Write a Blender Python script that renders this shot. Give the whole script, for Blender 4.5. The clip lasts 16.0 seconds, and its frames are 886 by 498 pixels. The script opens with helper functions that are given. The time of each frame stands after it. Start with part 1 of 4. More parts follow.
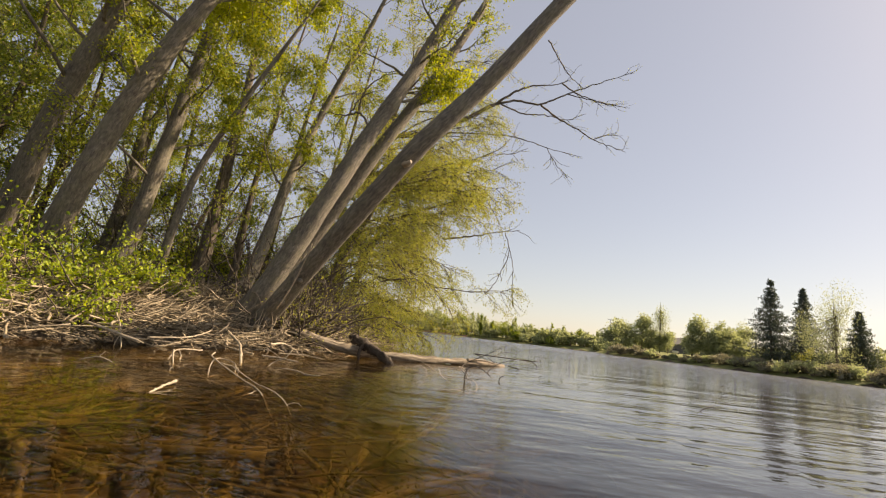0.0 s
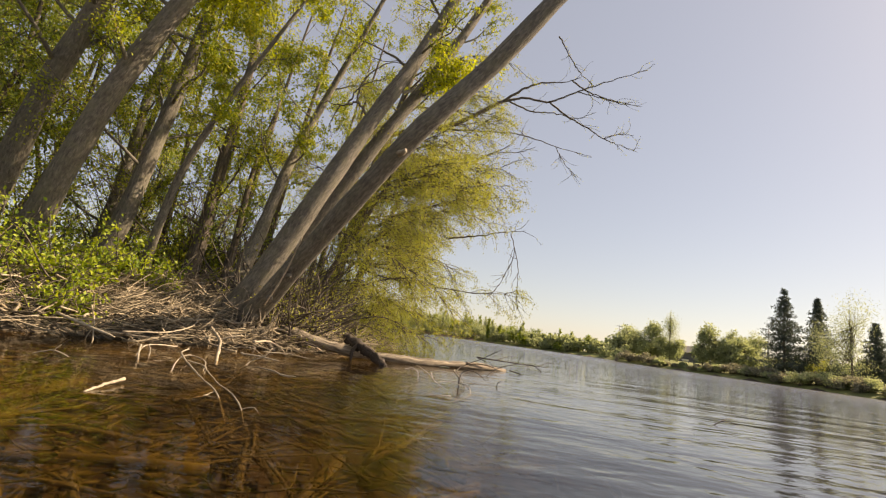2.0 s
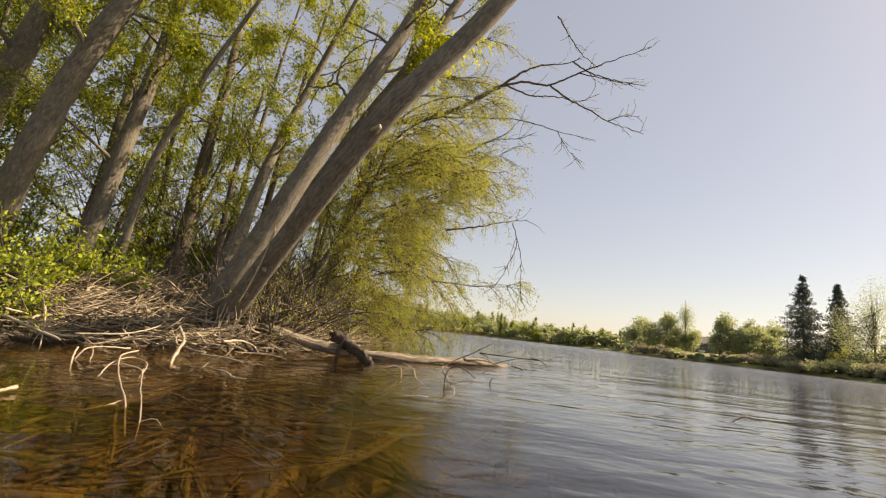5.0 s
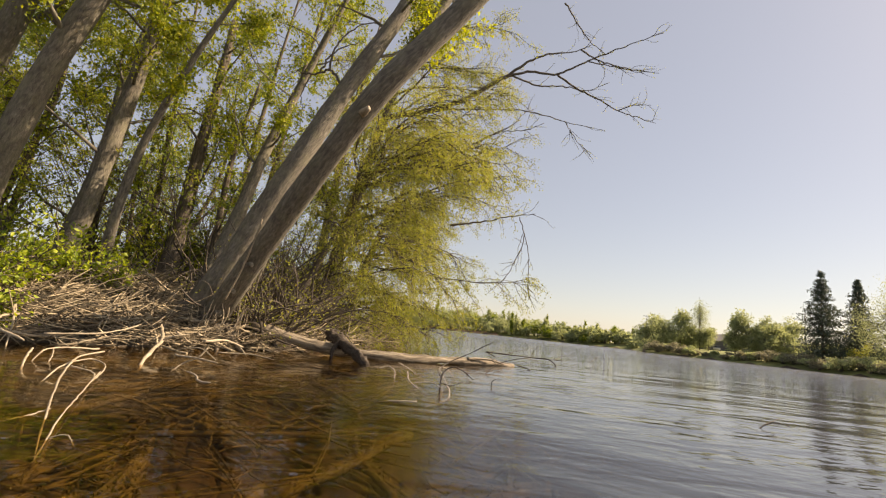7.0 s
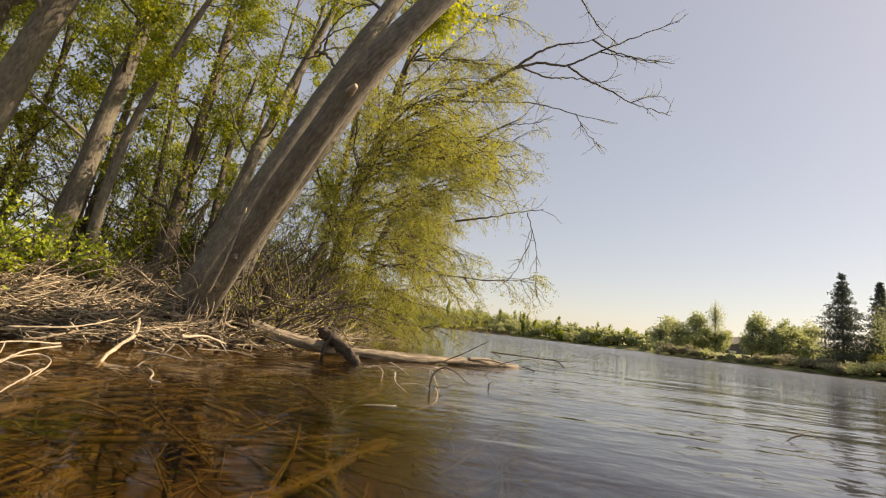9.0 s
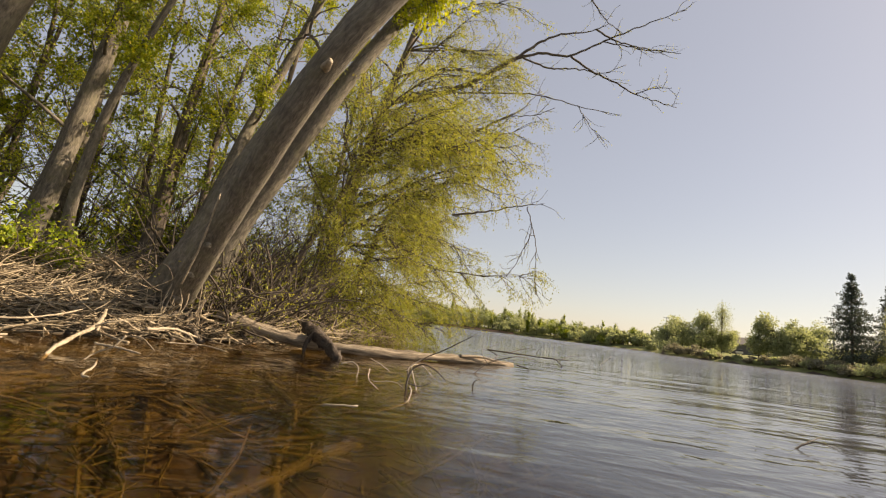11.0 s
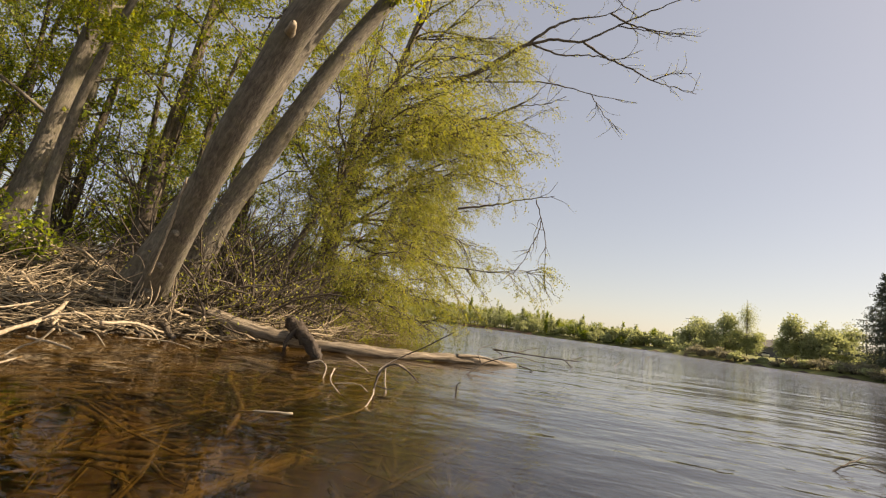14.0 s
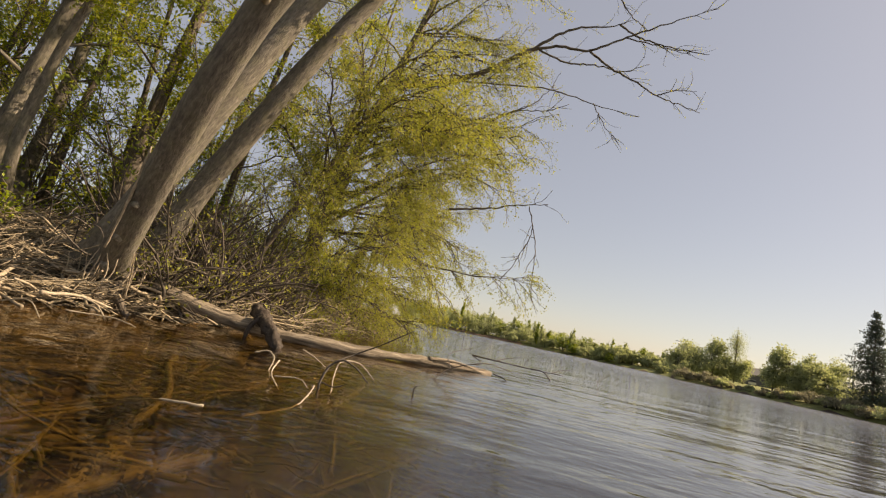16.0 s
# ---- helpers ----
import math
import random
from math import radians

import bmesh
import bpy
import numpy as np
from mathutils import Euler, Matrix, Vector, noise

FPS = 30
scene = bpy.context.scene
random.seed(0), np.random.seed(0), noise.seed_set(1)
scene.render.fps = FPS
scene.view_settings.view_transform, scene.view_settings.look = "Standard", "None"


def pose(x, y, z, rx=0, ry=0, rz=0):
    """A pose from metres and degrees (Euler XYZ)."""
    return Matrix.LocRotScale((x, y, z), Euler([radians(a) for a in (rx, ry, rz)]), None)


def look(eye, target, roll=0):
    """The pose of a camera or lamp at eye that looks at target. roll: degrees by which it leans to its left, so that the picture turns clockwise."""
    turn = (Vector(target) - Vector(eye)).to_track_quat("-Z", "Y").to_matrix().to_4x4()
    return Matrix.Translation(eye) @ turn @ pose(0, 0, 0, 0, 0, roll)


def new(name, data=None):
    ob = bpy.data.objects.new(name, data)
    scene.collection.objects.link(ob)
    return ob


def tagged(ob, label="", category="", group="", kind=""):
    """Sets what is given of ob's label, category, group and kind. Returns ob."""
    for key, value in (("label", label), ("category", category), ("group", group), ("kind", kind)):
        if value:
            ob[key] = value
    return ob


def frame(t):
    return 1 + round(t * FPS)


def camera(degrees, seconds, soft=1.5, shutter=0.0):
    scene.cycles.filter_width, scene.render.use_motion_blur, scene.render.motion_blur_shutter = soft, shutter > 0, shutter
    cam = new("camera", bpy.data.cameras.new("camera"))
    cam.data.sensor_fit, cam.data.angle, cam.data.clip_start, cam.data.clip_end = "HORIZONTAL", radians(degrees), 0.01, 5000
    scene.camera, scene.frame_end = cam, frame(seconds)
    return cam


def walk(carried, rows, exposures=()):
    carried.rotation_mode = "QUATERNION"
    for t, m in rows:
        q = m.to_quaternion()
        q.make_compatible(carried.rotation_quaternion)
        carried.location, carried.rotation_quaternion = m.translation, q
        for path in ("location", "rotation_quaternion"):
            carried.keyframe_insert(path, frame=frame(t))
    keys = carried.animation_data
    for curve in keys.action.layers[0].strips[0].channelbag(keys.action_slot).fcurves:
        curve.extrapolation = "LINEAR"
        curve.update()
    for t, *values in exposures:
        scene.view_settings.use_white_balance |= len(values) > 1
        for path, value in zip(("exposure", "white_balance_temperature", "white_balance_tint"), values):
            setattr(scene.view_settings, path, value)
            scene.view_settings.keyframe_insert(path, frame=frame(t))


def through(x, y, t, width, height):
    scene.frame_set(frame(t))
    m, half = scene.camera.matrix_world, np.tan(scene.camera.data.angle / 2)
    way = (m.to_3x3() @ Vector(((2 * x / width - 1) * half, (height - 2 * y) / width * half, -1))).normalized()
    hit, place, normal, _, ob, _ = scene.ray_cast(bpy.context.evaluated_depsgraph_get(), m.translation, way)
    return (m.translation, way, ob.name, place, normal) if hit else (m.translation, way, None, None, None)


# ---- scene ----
cam = camera(88.0, 16.0, soft=1.2)
PATH = [
    (0, (0.000, 0.000, 0.662), (-0.0456, 1.9672, 1.0203), 6.59),
    (0.5, (0.038, 0.132, 0.661), (-0.0231, 2.0989, 1.0179), 6.74),
    (1, (0.069, 0.266, 0.664), (-0.0162, 2.2328, 1.0161), 8.13),
    (1.5, (0.111, 0.402, 0.658), (-0.0085, 2.3691, 1.0007), 9.02),
    (2, (0.194, 0.461, 0.656), (0.1083, 2.4252, 1.0216), 7.82),
    (2.5, (0.281, 0.553, 0.648), (0.1903, 2.5183, 1.0096), 6.65),
    (3, (0.332, 0.660, 0.646), (0.2466, 2.6261, 1.0021), 6.48),
    (3.5, (0.391, 0.767, 0.646), (0.2885, 2.7329, 0.9980), 6.93),
    (6, (0.648, 1.337, 0.655), (0.4950, 3.3013, 0.9996), 5.84),
    (6.5, (0.686, 1.454, 0.655), (0.5220, 3.4185, 0.9939), 5.83),
    (7, (0.718, 1.590, 0.656), (0.5430, 3.5532, 0.9958), 5.99),
    (7.5, (0.750, 1.726, 0.659), (0.5622, 3.6870, 1.0019), 6.32),
    (8, (0.790, 1.844, 0.652), (0.5921, 3.8055, 0.9876), 6.68),
    (8.5, (0.838, 1.965, 0.649), (0.6183, 3.9254, 0.9804), 6.96),
    (9, (0.902, 2.065, 0.650), (0.6761, 4.0237, 0.9836), 6.57),
    (9.5, (0.961, 2.169, 0.650), (0.7280, 4.1278, 0.9786), 6.57),
    (10, (1.019, 2.262, 0.641), (0.7868, 4.2212, 0.9669), 6.91),
    (12.5, (1.274, 2.794, 0.636), (0.9834, 4.7473, 0.9549), 6.94),
    (13, (1.326, 2.895, 0.636), (1.0195, 4.8452, 0.9542), 6.89),
    (13.5, (1.383, 2.992, 0.634), (1.0639, 4.9411, 0.9492), 6.88),
    (14, (1.442, 3.075, 0.641), (1.1155, 5.0232, 0.9531), 7.42),
    (14.5, (1.502, 3.153, 0.646), (1.1674, 5.1000, 0.9548), 7.43),
    (15, (1.588, 3.198, 0.653), (1.3266, 5.1562, 0.9679), 10.30),
    (15.5, (1.640, 3.278, 0.660), (1.3669, 5.2296, 0.9998), 12.10),
    (16, (1.673, 3.401, 0.652), (1.3561, 5.3484, 0.9806), 11.95),
]
walk(cam, [(t, look(eye, target, roll)) for t, eye, target, roll in PATH], [(0.0, 0.84, 8450.0, 18.0), (3.5, 0.86, 8450.0, 18.0), (7.0, 0.85, 8450.0, 18.0), (10.0, 0.80, 8500.0, 18.0), (13.0, 0.78, 8550.0, 18.0), (14.5, 0.75, 8575.0, 18.0), (15.4, 0.66, 8600.0, 18.0), (16.0, 0.66, 8600.0, 18.0)])

# ---- light ----
SUN = Vector((0.755, 0.235, 0.612)).normalized()
world = bpy.data.worlds.new("sky")
scene.world = world
world.use_nodes = True
wn = world.node_tree
sky = wn.nodes.new("ShaderNodeTexSky")
sky.sky_type, sky.sun_disc = "NISHITA", False
sky.sun_elevation = math.asin(SUN.z)
sky.sun_rotation = math.atan2(SUN.x, SUN.y)
sky.air_density, sky.dust_density, sky.ozone_density = 1.0, 0.7, 1.0
haze = wn.nodes.new("ShaderNodeMix")
haze.data_type = "RGBA"
haze.inputs[0].default_value = 0.40
haze.inputs[7].default_value = (4.45, 5.2, 6.6, 1)
wn.links.new(sky.outputs[0], haze.inputs[6])
wn.links.new(haze.outputs[2], wn.nodes["Background"].inputs[0])
wn.nodes["Background"].inputs[1].default_value = 0.077
sun = new("sun", bpy.data.lights.new("sun", "SUN"))
sun.data.energy, sun.data.angle, sun.data.color = 5.8, radians(0.6), (1.0, 0.90, 0.75)
sun.matrix_world = look(SUN * 50, (0, 0, 0))


# ---- materials ----
def mat(name):
    m = bpy.data.materials.new(name)
    m.use_nodes = True
    nt = m.node_tree
    return m, nt, nt.nodes["Principled BSDF"], nt.nodes["Material Output"]


def node(nt, kind, **sockets):
    n = nt.nodes.new(kind)
    for k, v in sockets.items():
        n.inputs[k.replace("_", " ")].default_value = v
    return n


def ramp(nt, source, stops):
    r = nt.nodes.new("ShaderNodeValToRGB")
    while len(r.color_ramp.elements) < len(stops):
        r.color_ramp.elements.new(0.5)
    for e, (p, c) in zip(r.color_ramp.elements, stops):
        e.position, e.color = p, (*c, 1)
    nt.links.new(source, r.inputs[0])
    return r


def mixed(nt, fac, a, b, kind="MIX"):
    m = nt.nodes.new("ShaderNodeMix")
    m.data_type, m.blend_type = "RGBA", kind
    for sock, v in ((m.inputs[0], fac), (m.inputs[6], a), (m.inputs[7], b)):
        if isinstance(v, bpy.types.NodeSocket):
            nt.links.new(v, sock)
        else:
            sock.default_value = v if isinstance(v, (int, float)) else (*v, 1)
    return m.outputs[2]


def place(nt, scale=(1, 1, 1)):
    c = nt.nodes.new("ShaderNodeTexCoord")
    m = nt.nodes.new("ShaderNodeMapping")
    m.vector_type = "POINT"
    m.inputs["Scale"].default_value = scale
    nt.links.new(c.outputs["Object"], m.inputs[0])
    return m.outputs[0]


def noisy(nt, co, scale, detail=4.0, rough=0.6, distort=0.0):
    n = node(nt, "ShaderNodeTexNoise", Scale=scale, Detail=detail, Roughness=rough, Distortion=distort)
    nt.links.new(co, n.inputs["Vector"])
    return n.outputs[0]


def bumped(nt, height, strength, distance, target):
    b = node(nt, "ShaderNodeBump", Strength=strength, Distance=distance)
    nt.links.new(height, b.inputs["Height"])
    nt.links.new(b.outputs[0], target.inputs["Normal"])


def wood_mat(name, stops, grain=(1, 1, 0.12), scale=30, rough=0.85, bump=0.5, dist=0.01, moss=None, per_island=False):
    m, nt, p, _ = mat(name)
    way = nt.nodes.new("ShaderNodeAttribute")
    way.attribute_name = "run"
    mp = nt.nodes.new("ShaderNodeMapping")
    mp.inputs["Scale"].default_value = grain
    nt.links.new(way.outputs["Vector"], mp.inputs[0])
    co = mp.outputs[0]
    fine = noisy(nt, co, scale, 6, 0.65, 0.4)
    big = noisy(nt, place(nt), 2.3, 3)
    col = ramp(nt, fine, stops).outputs[0]
    col = mixed(nt, 0.55, col, ramp(nt, big, [(0.3, (0.45, 0.43, 0.40)), (0.7, (1.0, 1.0, 1.0))]).outputs[0], "MULTIPLY")
    if moss:
        patch = ramp(nt, noisy(nt, place(nt), 5.0, 5), [(0.45, (0, 0, 0)), (0.8, (0.7, 0.7, 0.7))]).outputs[0]
        col = mixed(nt, patch, col, moss)
    if per_island:
        g = nt.nodes.new("ShaderNodeNewGeometry")
        tone = ramp(nt, g.outputs["Random Per Island"], [(0, (0.22, 0.20, 0.18)), (0.5, (0.72, 0.69, 0.65)), (1, (1.4, 1.36, 1.28))]).outputs[0]
        col = mixed(nt, 1.0, col, tone, "MULTIPLY")
    nt.links.new(col, p.inputs["Base Color"])
    p.inputs["Roughness"].default_value = rough
    bumped(nt, fine, bump, dist, p)
    return m


BARK = wood_mat("grey_bark", [(0.28, (0.06, 0.053, 0.042)), (0.5, (0.148, 0.133, 0.107)), (0.72, (0.27, 0.246, 0.203))], (1, 1, 0.28), 34, 0.9, 0.9, 0.018, moss=(0.17, 0.16, 0.10))
BARK_DARK = wood_mat("brown_bark", [(0.3, (0.05, 0.04, 0.03)), (0.5, (0.12, 0.098, 0.075)), (0.72, (0.21, 0.18, 0.14))], (1, 1, 0.18), 30, 0.9, 0.9, 0.02)
TWIG = wood_mat("twig_bark", [(0.3, (0.05, 0.042, 0.034)), (0.7, (0.14, 0.115, 0.09))], bump=0.2)
DRY = wood_mat("dry_sticks", [(0.3, (0.25, 0.205, 0.14)), (0.7, (0.50, 0.435, 0.32))], (1, 1, 1), 40, 0.8, 0.4, 0.01, per_island=True)
PEELED = wood_mat("peeled_wood", [(0.3, (0.25, 0.20, 0.14)), (0.7, (0.50, 0.43, 0.315))], (1, 1, 1), 25, 0.7, 0.3, 0.005)
LOGWOOD = wood_mat("weathered_log", [(0.32, (0.07, 0.055, 0.04)), (0.5, (0.22, 0.18, 0.13)), (0.7, (0.44, 0.38, 0.29))], (1, 1, 0.1), 26, 0.85, 1.0, 0.03)
WET = wood_mat("dark_rotten_wood", [(0.3, (0.025, 0.018, 0.013)), (0.55, (0.065, 0.048, 0.035)), (0.75, (0.15, 0.12, 0.09))], (1, 1, 0.4), 20, 0.8, 1.0, 0.04)
SUNKEN = wood_mat("algae_wood", [(0.3, (0.065, 0.050, 0.018)), (0.7, (0.165, 0.126, 0.044))], (1, 1, 0.5), 18, 0.9, 0.8, 0.02, moss=(0.14, 0.115, 0.038))


def leaf_mat(name, dark, light, through=0.5, odd=None, glow=(1.25, 1.2, 0.6)):
    m, nt, p, out = mat(name)
    g = nt.nodes.new("ShaderNodeNewGeometry")
    col = ramp(nt, g.outputs["Random Per Island"], [(0.0, dark), (0.85, light)] + ([(1.0, odd)] if odd else [])).outputs[0]
    nt.links.new(col, p.inputs["Base Color"])
    p.inputs["Roughness"].default_value = 0.55
    tr = nt.nodes.new("ShaderNodeBsdfTranslucent")
    nt.links.new(mixed(nt, 1.0, col, glow, "MULTIPLY"), tr.inputs[0])
    mx = nt.nodes.new("ShaderNodeMixShader")
    mx.inputs[0].default_value = through
    nt.links.new(p.outputs[0], mx.inputs[1])
    nt.links.new(tr.outputs[0], mx.inputs[2])
    nt.links.new(mx.outputs[0], out.inputs[0])
    return m


LEAF = leaf_mat("spring_leaves", (0.13, 0.18, 0.015), (0.34, 0.38, 0.03), odd=(0.42, 0.36, 0.04))
LEAF_WILLOW = leaf_mat("willow_leaves", (0.235, 0.262, 0.055), (0.345, 0.36, 0.085), 0.56, odd=(0.37, 0.31, 0.10))
LEAF_BUSH = leaf_mat("bush_leaves", (0.13, 0.21, 0.02), (0.38, 0.44, 0.04))
LEAF_TASSEL = leaf_mat("young_tassels", (0.30, 0.36, 0.02), (0.48, 0.50, 0.035), 0.6, odd=(0.50, 0.46, 0.03))
LEAF_DEEP = leaf_mat("woodland_leaves", (0.09, 0.14, 0.025), (0.27, 0.33, 0.045), odd=(0.35, 0.33, 0.05))
# Needle green lifted towards grey, with some distance haze in the colour.
NEEDLE = leaf_mat("spruce_needles_hazed", (0.035, 0.05, 0.045), (0.085, 0.11, 0.09), 0.25)
# Lighter, greyer green than near leaves: distance haze put into the colour.
LEAF_FAR_HAZED = leaf_mat("far_leaves_hazed", (0.275, 0.31, 0.175), (0.37, 0.40, 0.22), 0.6, glow=(1.12, 1.12, 0.85))
LEAF_BROWN = leaf_mat("bank_shrub_leaves", (0.15, 0.14, 0.10), (0.27, 0.255, 0.17), glow=(1.05, 1.05, 0.9))


def soil_mat(name, stops, scale, bump=0.6, dist=0.04, rough=0.95):
    m, nt, p, _ = mat(name)
    a = noisy(nt, place(nt), scale, 8, 0.7)
    b = noisy(nt, place(nt), scale * 0.09, 4)
    col = ramp(nt, a, stops).outputs[0]
    col = mixed(nt, 0.6, col, ramp(nt, b, [(0.3, (0.5, 0.48, 0.42)), (0.7, (1.1, 1.05, 1.0))]).outputs[0], "MULTIPLY")
    nt.links.new(col, p.inputs["Base Color"])
    p.inputs["Roughness"].default_value = rough
    bumped(nt, a, bump, dist, p)
    return m


MUD = soil_mat("lake_bed", [(0.3, (0.018, 0.012, 0.006)), (0.5, (0.042, 0.026, 0.0125)), (0.7, (0.085, 0.054, 0.025))], 7)
LITTER = soil_mat("leaf_litter", [(0.3, (0.035, 0.028, 0.02)), (0.5, (0.085, 0.069, 0.05)), (0.7, (0.19, 0.16, 0.12))], 28)
GRASS = soil_mat("bank_grass", [(0.3, (0.10, 0.115, 0.03)), (0.7, (0.22, 0.24, 0.07))], 3, 0.4, 0.1)

WATER, nt, p, out = mat("lake_water")
nt.nodes.remove(p)
co = nt.nodes.new("ShaderNodeTexCoord").outputs["Object"]
heights = []
for scl, size, amount, turn in (((0.2, 1.0, 1), 0.5, 2.0, -8), ((0.34, 1.0, 1), 1.15, 1.7, -5), ((1.0, 1.9, 1), 2.6, 0.5, 7), ((1.5, 2.2, 1), 6.0, 0.10, -2)):
    mp = nt.nodes.new("ShaderNodeMapping")
    mp.inputs["Scale"].default_value, mp.inputs["Rotation"].default_value = scl, (0, 0, radians(turn))
    nt.links.new(co, mp.inputs[0])
    n = noisy(nt, mp.outputs[0], size, 2, 0.5, 0.3)
    k = nt.nodes.new("ShaderNodeMath")
    k.operation, k.inputs[1].default_value = "MULTIPLY", amount
    nt.links.new(n, k.inputs[0])
    heights.append(k.outputs[0])
total = heights[0]
for h in heights[1:]:
    k = nt.nodes.new("ShaderNodeMath")
    nt.links.new(total, k.inputs[0]), nt.links.new(h, k.inputs[1])
    total = k.outputs[0]
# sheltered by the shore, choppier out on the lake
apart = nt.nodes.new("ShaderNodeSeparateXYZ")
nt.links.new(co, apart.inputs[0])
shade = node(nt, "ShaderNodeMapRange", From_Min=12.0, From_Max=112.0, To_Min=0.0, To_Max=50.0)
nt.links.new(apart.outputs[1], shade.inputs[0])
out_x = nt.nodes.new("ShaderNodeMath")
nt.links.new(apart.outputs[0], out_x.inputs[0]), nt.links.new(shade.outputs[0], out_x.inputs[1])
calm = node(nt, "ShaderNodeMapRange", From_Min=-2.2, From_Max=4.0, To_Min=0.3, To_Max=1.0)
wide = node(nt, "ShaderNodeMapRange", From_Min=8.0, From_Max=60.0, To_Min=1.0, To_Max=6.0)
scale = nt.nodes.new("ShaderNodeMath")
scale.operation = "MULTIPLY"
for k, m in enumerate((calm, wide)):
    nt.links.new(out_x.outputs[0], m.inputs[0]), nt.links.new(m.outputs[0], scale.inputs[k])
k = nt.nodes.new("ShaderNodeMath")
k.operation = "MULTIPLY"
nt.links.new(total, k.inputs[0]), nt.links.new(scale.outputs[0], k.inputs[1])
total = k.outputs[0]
bump = node(nt, "ShaderNodeBump", Strength=0.6, Distance=0.05)
nt.links.new(total, bump.inputs["Height"])
clear = nt.nodes.new("ShaderNodeBsdfTransparent")
clear.inputs[0].default_value = (0.90, 0.74, 0.46, 1)
cloudy = node(nt, "ShaderNodeBsdfRefraction", Roughness=0.16, IOR=1.01)
cloudy.inputs["Color"].default_value = (0.90, 0.74, 0.46, 1)
water_body = nt.nodes.new("ShaderNodeMixShader")
water_body.inputs[0].default_value = 0.4
nt.links.new(clear.outputs[0], water_body.inputs[1]), nt.links.new(cloudy.outputs[0], water_body.inputs[2])
gloss = node(nt, "ShaderNodeBsdfGlossy", Roughness=0.02)
gloss.inputs["Color"].default_value = (1, 1, 1, 1)
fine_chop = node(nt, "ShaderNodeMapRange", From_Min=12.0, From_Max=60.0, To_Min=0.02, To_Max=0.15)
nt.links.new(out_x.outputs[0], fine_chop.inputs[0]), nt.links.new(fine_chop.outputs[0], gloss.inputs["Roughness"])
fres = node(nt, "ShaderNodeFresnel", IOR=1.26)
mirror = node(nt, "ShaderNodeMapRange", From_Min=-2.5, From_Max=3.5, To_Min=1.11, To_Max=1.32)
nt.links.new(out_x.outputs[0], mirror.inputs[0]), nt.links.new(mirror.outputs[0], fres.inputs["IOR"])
nt.links.new(bump.outputs[0], gloss.inputs["Normal"]), nt.links.new(bump.outputs[0], fres.inputs["Normal"])
# Blue-grey diffuse offshore: cloudy water plus sky reflection put into the colour.
silt_sheen = nt.nodes.new("ShaderNodeBsdfDiffuse")
silt_sheen.inputs[0].default_value = (0.115, 0.125, 0.15, 1)
murk_sheen = nt.nodes.new("ShaderNodeMixShader")
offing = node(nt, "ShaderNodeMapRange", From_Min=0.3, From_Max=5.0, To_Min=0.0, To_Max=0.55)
nt.links.new(out_x.outputs[0], offing.inputs[0]), nt.links.new(offing.outputs[0], murk_sheen.inputs[0])
nt.links.new(water_body.outputs[0], murk_sheen.inputs[1]), nt.links.new(silt_sheen.outputs[0], murk_sheen.inputs[2])
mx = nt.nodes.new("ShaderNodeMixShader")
nt.links.new(fres.outputs[0], mx.inputs[0]), nt.links.new(murk_sheen.outputs[0], mx.inputs[1])
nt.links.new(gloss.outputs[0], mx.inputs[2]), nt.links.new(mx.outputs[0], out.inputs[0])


# ---- mesh tools ----
rng = np.random.default_rng(7)


